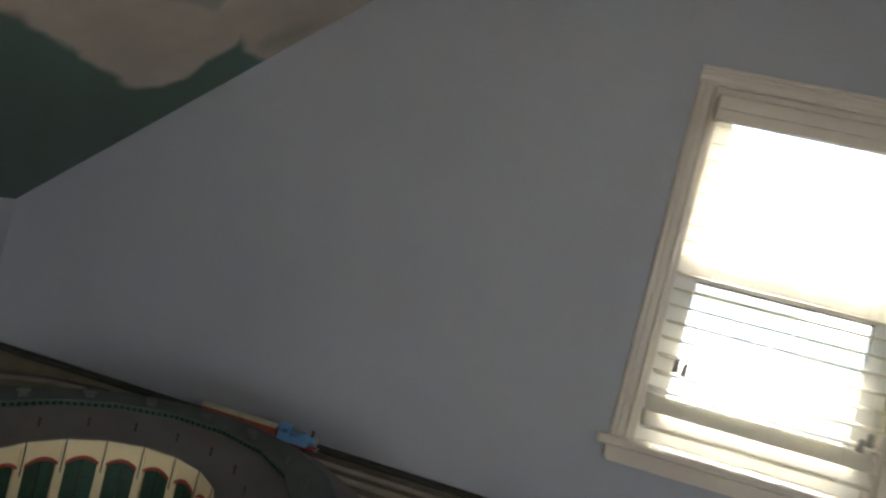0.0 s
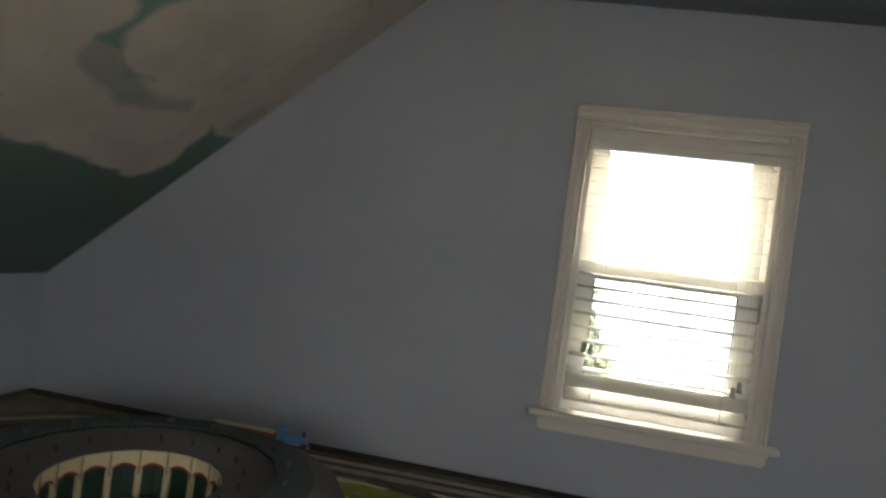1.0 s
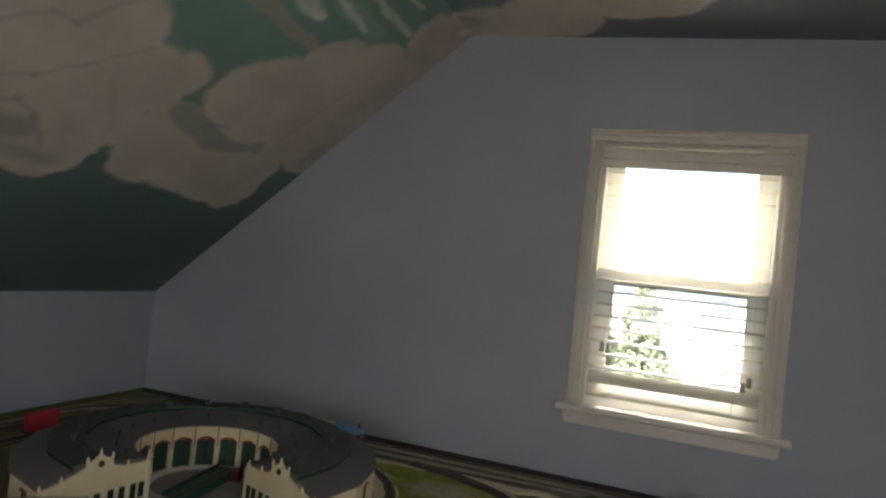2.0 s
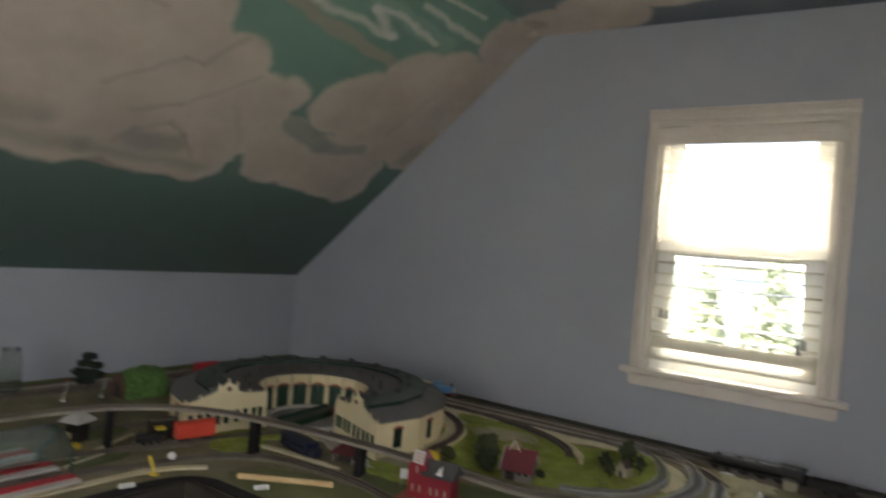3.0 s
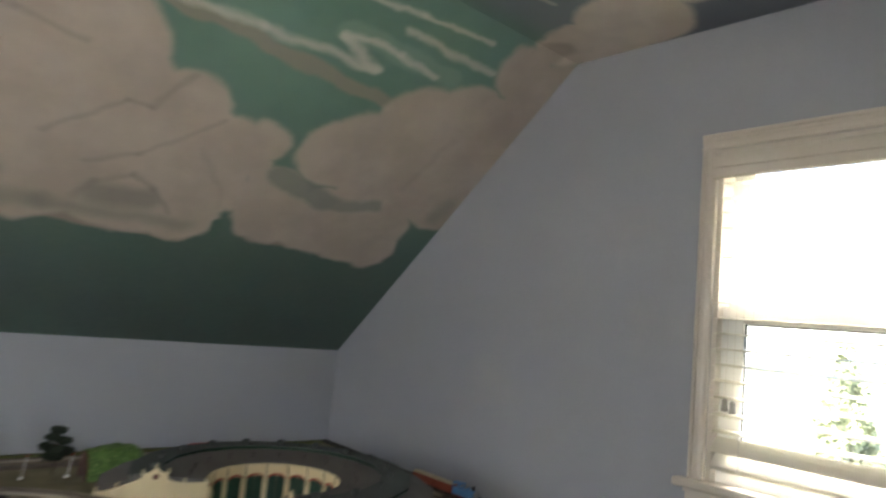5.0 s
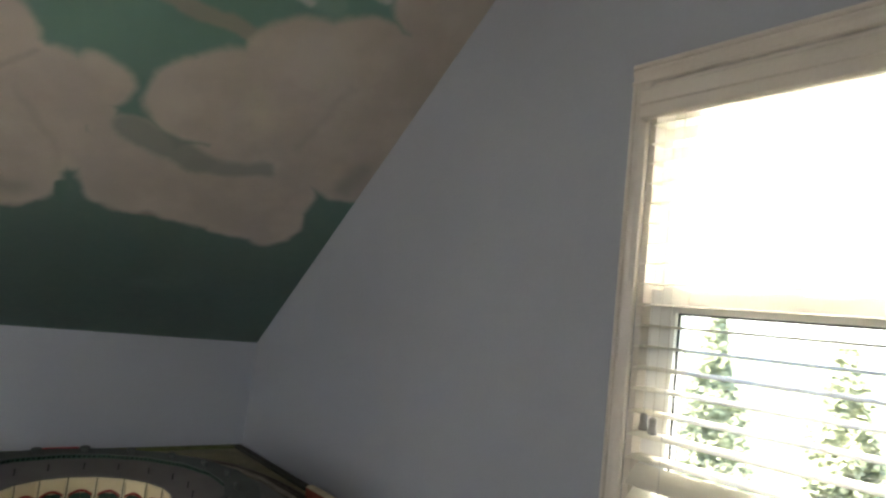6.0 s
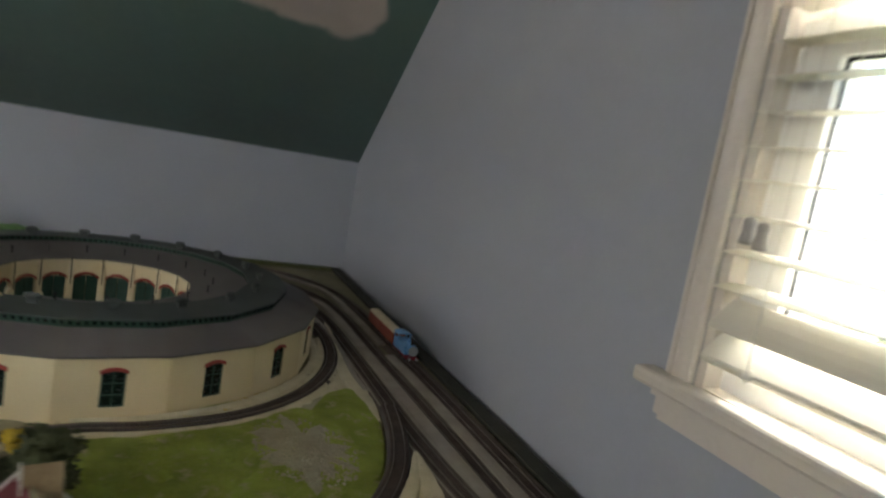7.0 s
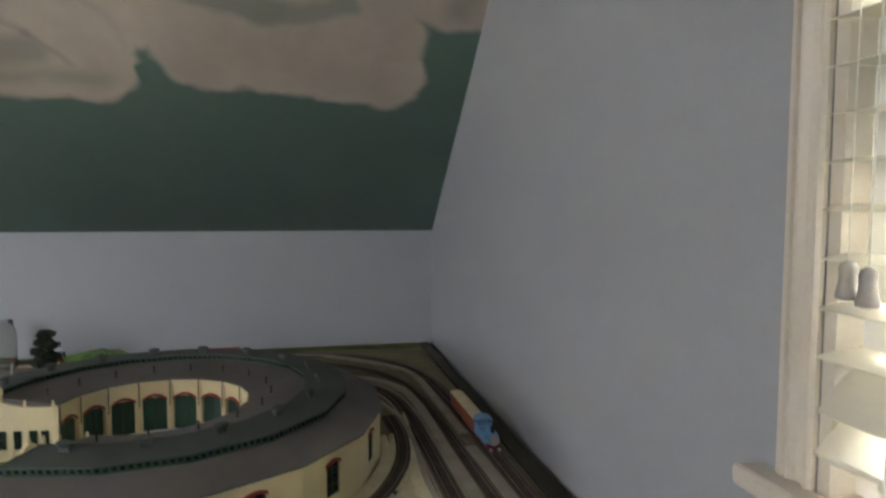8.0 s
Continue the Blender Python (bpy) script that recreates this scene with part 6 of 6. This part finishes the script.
def steam_engine():
    e = thing("steam_engine", pose(0.850, 1.607, G + RAIL, 0, 0, 181) @ Matrix.Diagonal((1.55, 1.12, 0.97, 1)), "dark model steam engine with its tender on the wall track", "model train")
    part("running_board", cube(-0.075, 0.115, -0.016, 0.016, 0.012, 0.016, 0.001), M["black"], e)
    bm = bmesh.new()
    lathe(bm, [(0.013, -0.060), (0.0145, -0.055), (0.0145, 0.060), (0.013, 0.064)], 20, pose(0.045, 0, 0.031, 0, 90, 0))
    part("boiler", bm, M["black"], e, smooth=True)
    for x, r, h in ((0.098, 0.0040, 0.007), (0.060, 0.0045, 0.006), (0.030, 0.004, 0.005)):
        bm = bmesh.new()
        lathe(bm, [(r, 0.0), (r * 0.9, h * 0.8), (r * 1.05, h), (r * 0.6, h + 0.001)], 12, pose(x, 0, 0.043))
        part("stack", bm, M["black"], e)
    part("cab", cube(-0.050, -0.014, -0.018, 0.018, 0.016, 0.050, 0.001), M["black"], e)
    part("cab_roof", cube(-0.054, -0.010, -0.020, 0.020, 0.050, 0.0535, 0.0015), M["black"], e)
    part("tender", cube(-0.130, -0.056, -0.017, 0.017, 0.012, 0.033, 0.002), M["black"], e)
    part("coal", cube(-0.118, -0.064, -0.013, 0.013, 0.0332, 0.038, 0.002), M["wood_dark"], e)
    part("side_rail", cube(0.0, 0.055, -0.0165, -0.0152, 0.040, 0.0425), M["white"], e, "pale handrail strip")
    for x in (-0.135, -0.110, -0.085, -0.040, -0.010, 0.020, 0.050, 0.080, 0.102):
        bm = bmesh.new()
        r = 0.0095 if -0.02 < x < 0.06 else 0.0060
        for y in (-0.0088, 0.0088):
            lathe(bm, [(r - 0.001, -0.001), (r, -0.001), (r, 0.001), (r - 0.001, 0.001)], 16, pose(x, y, r, 90))
        part("wheelset", bm, M["black"], e)


steam_engine()
part("crate_lid", cube(-0.02, 0.02, -0.017, 0.017, 0.026, 0.028), M["ballast_front"], (crate := thing("crate", pose(0.897, 1.572, G + 0.0045, 0, 0, 8), "small tan wooden crate beside the track", "crate")))
part("crate_side", cube(-0.018, 0.018, -0.015, 0.015, 0.0, 0.026, 0.001), M["sand_dull"], crate)
tagged(part("white_strip", cube(-0.018, 0.018, -0.004, 0.004, 0.0, 0.003, 0.001), M["white"], at=pose(0.735, 1.575, G + 0.005, 0, 0, 4)), "small white plastic strip lying by the track", "strip")


def parcel_box():
    b = thing("storage_box", pose(1.00, 1.140, G, 0, 0, -1), "red plastic storage box with a dark clear lid and foil edge", "storage box")
    part("tray", cube(-0.130, 0.190, -0.122, 0.130, 0.0, 0.052, 0.006), M["platform_red"], b, "red tray")
    part("label", cube(-0.100, 0.040, -0.1235, -0.1223, 0.006, 0.046), M["ballast"], b, "faded tan label")
    part("lid", cube(-0.128, 0.188, -0.118, 0.128, 0.0525, 0.062, 0.003), M["black"], b, "dark glossy lid")
    rng = random.Random(9)
    for k in range(3):
        bm = bmesh.new()
        blob(bm, (-0.131, -0.094 + k * 0.085, 0.064), 0.011, (0.55, 1.9, 1.2), 0.7, 3, k * 3.3, 3.5)
        part("foil_edge", bm, M["foil"], b, "crumpled silver foil")
    bottle = thing("glue_bottle", pose(1.020, 0.958, G + 0.002), "tall white plastic squeeze bottle with a sloping shoulder and cap", "bottle")
    bm = bmesh.new()
    lathe(bm, [(0.040, 0.0), (0.045, 0.004), (0.046, 0.090), (0.044, 0.101), (0.036, 0.113), (0.025, 0.122), (0.0165, 0.127), (0.0150, 0.130)], 32)
    part("body", bm, M["white"], bottle, smooth=True)
    bm = bmesh.new()
    lathe(bm, [(0.0150, 0.1302), (0.0185, 0.132), (0.0190, 0.153), (0.0165, 0.158), (0.006, 0.160)], 24)
    part("cap", bm, M["white"], bottle, smooth=True)
    lamp = thing("work_lamp", pose(1.138, 1.132, G + 0.0625), "small black hobby lamp with a brass ball and pale tube", "lamp")
    part("foot", cube(0.012, 0.046, -0.020, 0.020, 0.0, 0.044, 0.006), M["black"], lamp)
    bm = bmesh.new()
    tube(bm, [(-0.066, -0.030, 0.008), (-0.026, -0.022, 0.012), (0.013, -0.012, 0.014)], 0.0036, 10)
    part("tube", bm, M["white"], lamp)
    bm = bmesh.new()
    blob(bm, (0.006, -0.012, 0.042), 0.0065, (1, 1, 1), 0.0, 2)
    part("ball", bm, M["brass"], lamp, smooth=True)


parcel_box()


def train_shed():
    s = thing("station_canopy", pose(-0.520, 0.165, G), "clear arched plastic station canopy on dark posts over platforms", "model building")
    # red and white platforms
    for x, w, red in ((0.128, 0.026, -0.010), (0.010, 0.038, -0.006), (-0.112, 0.036, 0.004)):
        p = part("platform", cube(-w, w, -0.60, 0.085, 0.0, 0.006, 0.001), M["concrete"], s, "pale grey platform with a red strip", at=pose(x, 0.0, 0.001))
        part("platform_edge", cube(red - 0.016, red + 0.016, -0.60, 0.084, 0.0062, 0.0078), M["platform_red"], p, "red strip")
    bm = bmesh.new()
    n = 12
    rows = []
    for i in range(9):
        y = -0.55 + i * 0.08
        rows.append([[bm.verts.new((r * math.cos(math.pi * k / n) * 0.92, y, 0.044 + r * math.sin(math.pi * k / n) * 0.52)) for k in range(n + 1)] for r in (0.098, 0.096)])
    for a, b in zip(rows, rows[1:]):
        for k in range(n):
            bm.faces.new((a[0][k], a[0][k + 1], b[0][k + 1], b[0][k])), bm.faces.new((a[1][k], b[1][k], b[1][k + 1], a[1][k + 1]))
    for row in (rows[0], rows[-1]):
        for k in range(n):
            bm.faces.new((row[0][k], row[1][k], row[1][k + 1], row[0][k + 1]))
    for k in (0, n):
        for a, b in zip(rows, rows[1:]):
            bm.faces.new((a[0][k], b[0][k], b[1][k], a[1][k]))
    part("canopy", bm, M["film"], s, "smoky clear arched canopy", smooth=True)
    for i in range(4):
        bm = bmesh.new()
        y = -0.55 + i * 0.2133
        tube(bm, [(0.0985 * math.cos(math.pi * k / 10) * 0.92, y, 0.044 + 0.0985 * math.sin(math.pi * k / 10) * 0.52) for k in range(11)], 0.0014, 6)
        part("rib", bm, M["green"], s)
        for x in (-0.0905, 0.0905):
            bm = bmesh.new()
            lathe(bm, [(0.006, 0.0), (0.006, 0.003), (0.003, 0.006), (0.0028, 0.040), (0.005, 0.045)], 10, pose(x, y, 0))
            part("post", bm, M["green"], s)


train_shed()


def white_shed():
    s = thing("signal_cabin", pose(-0.660, 0.378, G + 0.001, 0, 0, 20) @ Matrix.Diagonal((0.72, 0.72, 1.0, 1)), "dark model cabin with a pale overhanging pitched roof", "model building")
    part("wall", cube(-0.028, 0.028, -0.028, 0.028, 0.0, 0.054, 0.001), M["wood_dark"], s)
    part("end_wall", cube(-0.027, -0.002, -0.0292, -0.0282, 0.0, 0.026), M["cream"], s, "cream lower panel")
    bm = bmesh.new()
    base = [bm.verts.new(p) for p in ((-0.048, -0.048, 0.0545), (0.048, -0.048, 0.0545), (0.048, 0.048, 0.0545), (-0.048, 0.048, 0.0545))]
    tops = [bm.verts.new((0, -0.008, 0.086)), bm.verts.new((0, 0.008, 0.086))]
    bm.faces.new(base[::-1]), bm.faces.new((base[0], base[1], tops[0])), bm.faces.new((base[1], base[2], tops[1], tops[0])), bm.faces.new((base[2], base[3], tops[1])), bm.faces.new((base[3], base[0], tops[0], tops[1]))
    part("roof", bm, M["concrete"], s, "pale grey hipped roof")
    window_set(s, [pose(x, -0.0285, 0.030) for x in (-0.014, 0.014)], M["pane"], (0.014, 0.016))
    bush(pose(-0.590, 0.345, G + 0.003), "small yellow-green potted foam bush beside the canopy", 0.012, M["leaf_yellow"], 20)


white_shed()


def loose_things():
    d = thing("wooden_rod", pose(-0.159, 0.513, G + 0.0105, 0, 0, 33.2), "bare tan wooden rod lying on the olive mat", "rod")
    bm = bmesh.new()
    lathe(bm, [(0.0030, 0.0), (0.0072, 0.001), (0.0075, 0.004), (0.0072, 0.12), (0.0076, 0.226), (0.0072, 0.230), (0.003, 0.231)], 8, pose(0, 0, 0, 0, 90, 0))
    part("shaft", bm, M["pencil"], d)
    for x, y, r in ((-0.066, 0.508, 62), (-0.268, 0.298, 74)):
        t = thing("paper_tag", pose(x, y, G + 0.0065, 0, 0, r), "small folded white card with grey unreadable bars", "card")
        bm = bmesh.new()
        prism(bm, [(-0.008, 0.0), (0.008, 0.0), (0.0076, 0.0008), (0.0, 0.0085), (-0.0076, 0.0008)], -0.016, 0.016, "x")
        part("card", bm, M["white"], t)
        for k in range(2):
            part("bar", cube(-0.012, 0.012, -0.0076 + k * 0.0022, -0.0068 + k * 0.0022, 0.0022 + k * 0.0025, 0.0032 + k * 0.0025), M["grey"], t)
    b = thing("white_ball", pose(-0.358, 0.465, G + 0.0188), "small white plastic ball on the front track", "ball")
    bm = bmesh.new()
    blob(bm, (0, 0, 0), 0.0100, (1, 1, 1), 0.03, 3)
    part("shell", bm, M["white"], b, smooth=True)
    y = thing("yellow_derrick", pose(-0.313, 0.382, G + 0.002, 0, 0, 20), "small bent yellow plastic hand crane", "model crane")
    bm = bmesh.new()
    tube(bm, [(0.010, 0, 0.0), (0.007, 0, 0.016), (0.0, 0, 0.030), (-0.006, 0, 0.044)], 0.0035, 8)
    part("jib", bm, M["yellow"], y)
    part("base", cube(-0.002, 0.020, -0.006, 0.006, 0.0, 0.005, 0.001), M["yellow"], y)
    # blue and maroon models beside the turntable lead
    c = thing("blue_railcar", pose(-0.222, 0.772, G + 0.004, 0, 0, -10), "dark navy blue streamlined model railcar", "model train")
    bm = bmesh.new()
    prism(bm, [(-0.020, 0.004), (0.020, 0.004), (0.020, 0.026), (0.014, 0.036), (-0.014, 0.036), (-0.020, 0.026)], -0.075, 0.060, "x")
    part("body", bm, M["blue_dark"], c)
    part("nose", cube(0.060, 0.084, -0.018, 0.018, 0.004, 0.024, 0.006), M["blue_dark"], c)
    part("underframe", cube(-0.070, 0.080, -0.012, 0.012, 0.0, 0.004), M["black"], c)
    for k in range(6):
        part("window", cube(-0.064 + k * 0.019, -0.052 + k * 0.019, -0.0206, -0.0199, 0.017, 0.025), M["pane"], c)
    k = thing("red_kiosk", pose(-0.082, 0.806, G + 0.003, 0, 0, 15), "small model kiosk with a dark maroon hipped roof", "model building")
    # dark wall colour stands for the shade under the kiosk roof
    part("wall", cube(-0.018, 0.018, -0.014, 0.014, 0.0, 0.022), M["wood_dark"], k)
    bm = bmesh.new()
    base = [bm.verts.new(p) for p in ((-0.040, -0.026, 0.022), (0.040, -0.026, 0.022), (0.040, 0.026, 0.022), (-0.040, 0.026, 0.022))]
    tops = [bm.verts.new((-0.014, 0, 0.046)), bm.verts.new((0.014, 0, 0.046))]
    bm.faces.new(base[::-1]), bm.faces.new((base[0], base[1], tops[1], tops[0])), bm.faces.new((base[1], base[2], tops[1])), bm.faces.new((base[2], base[3], tops[0], tops[1])), bm.faces.new((base[3], base[0], tops[0]))
    part("roof", bm, M["maroon"], k)
    for x in (-0.028, 0.028):
        part("post", cube(x - 0.001, x + 0.001, -0.022, -0.020, 0.0, 0.0225), M["grey"], k)


loose_things()


# ---- outside ----
def conifer(at, label, height, spread, seed, leaf=0.045, tufts=40, clumps=300):
    rng = random.Random(seed)
    t = thing("cedar_tree", at, label, "tree", "trees outside")
    bm = bmesh.new()
    tube(bm, [(0, 0, 0), (0.02, 0.01, height * 0.5), (0, 0, height * 0.95)], 0.05, 8)
    for k in range(16):
        a, z = k * 2.4, height * (0.12 + 0.05 * k)
        r = spread * (1 - z / height) * 0.8
        tube(bm, [(0, 0, z), (r * math.cos(a), r * math.sin(a), z + r * 0.5)], 0.012, 5)
    part("trunk", bm, M["bark"], t)
    bm = bmesh.new()
    for k in range(clumps):
        f = (k + 0.5) / clumps
        z = height * (0.06 + 0.93 * f)
        r = spread * (1 - f) ** 0.85 + 0.02
        a = k * 2.4
        off = r * rng.uniform(0.12, 0.95)
        foliage(bm, (off * math.cos(a), off * math.sin(a), z + rng.uniform(-0.06, 0.06)), max(0.035, r * 0.26), tufts, leaf, rng, (1, 1, 1.7))
    part("crown", bm, M["cedar"], t)


conifer(pose(0.475, 4.04, -3.2), "sunlit pointed cedar outside the window", 4.93, 1.16, 31, 0.019, 110, 520)
conifer(pose(0.285, 3.10, -3.2), "slim sunlit cedar close to the window", 4.80, 0.86, 32, 0.017, 110, 520)
conifer(pose(-3.6, 9.4, -3.2), "tall sunlit cedar in the garden", 5.4, 1.3, 33)
conifer(pose(-7.5, 9.8, -3.2), "tall sunlit cedar in the garden", 5.0, 1.4, 34)
conifer(pose(-5.2, 6.6, -3.2), "low rounded cedar in the garden", 3.6, 1.2, 35)

bm = bmesh.new()
box(bm, -400, 400, -400, 800, -3.6, -3.2)
tagged(part("ground", bm, M["turf_out"]), "green lawn reaching far beyond the house", "lawn", kind="structure")


tagged(part("wall_below", cube(WEST - 0.12, EAST + 0.12, SOUTH - 0.15, NORTH + 0.15, -3.2, -0.121), M["siding"]), "pale siding of the storey below the attic", "wall", kind="structure")


def neighbour():
    h = thing("neighbour_house", pose(2.0, 24.0, -3.2), "pale two-storey house with a grey roof beyond the trees", "house")
    bm = bmesh.new()
    prism(bm, [(0, 0), (7.5, 0), (7.5, 5.4), (3.75, 8.0), (0, 5.4)], -6.5, 6.5, "x")
    part("wall", bm, M["siding"], h)
    for sg in (0, 1):
        bm = bmesh.new()
        y0, y1 = (-0.4, 3.75) if not sg else (7.9, 3.75)
        v = [bm.verts.new(p) for p in ((-6.9, y0, 5.15), (6.9, y0, 5.15), (6.9, y1, 8.05), (-6.9, y1, 8.05), (-6.9, y0, 5.30), (6.9, y0, 5.30), (6.9, y1, 8.22), (-6.9, y1, 8.22))]
        for f in ((0, 1, 2, 3), (4, 5, 6, 7), (0, 1, 5, 4), (2, 3, 7, 6), (0, 3, 7, 4), (1, 2, 6, 5)):
            bm.faces.new([v[i] for i in f])
        part("roof", bm, M["roof_out"], h)
    for z in (0.9, 3.4):
        for x in (-5.0, -2.5, 0.0, 2.5, 5.0):
            w = part("window", cube(x - 0.55, x + 0.55, -0.06, 0.02, z, z + 1.4), M["plain"], h)
            part("pane", cube(x - 0.47, x + 0.47, -0.08, -0.05, z + 0.08, z + 1.32), M["grey"], w)


neighbour()
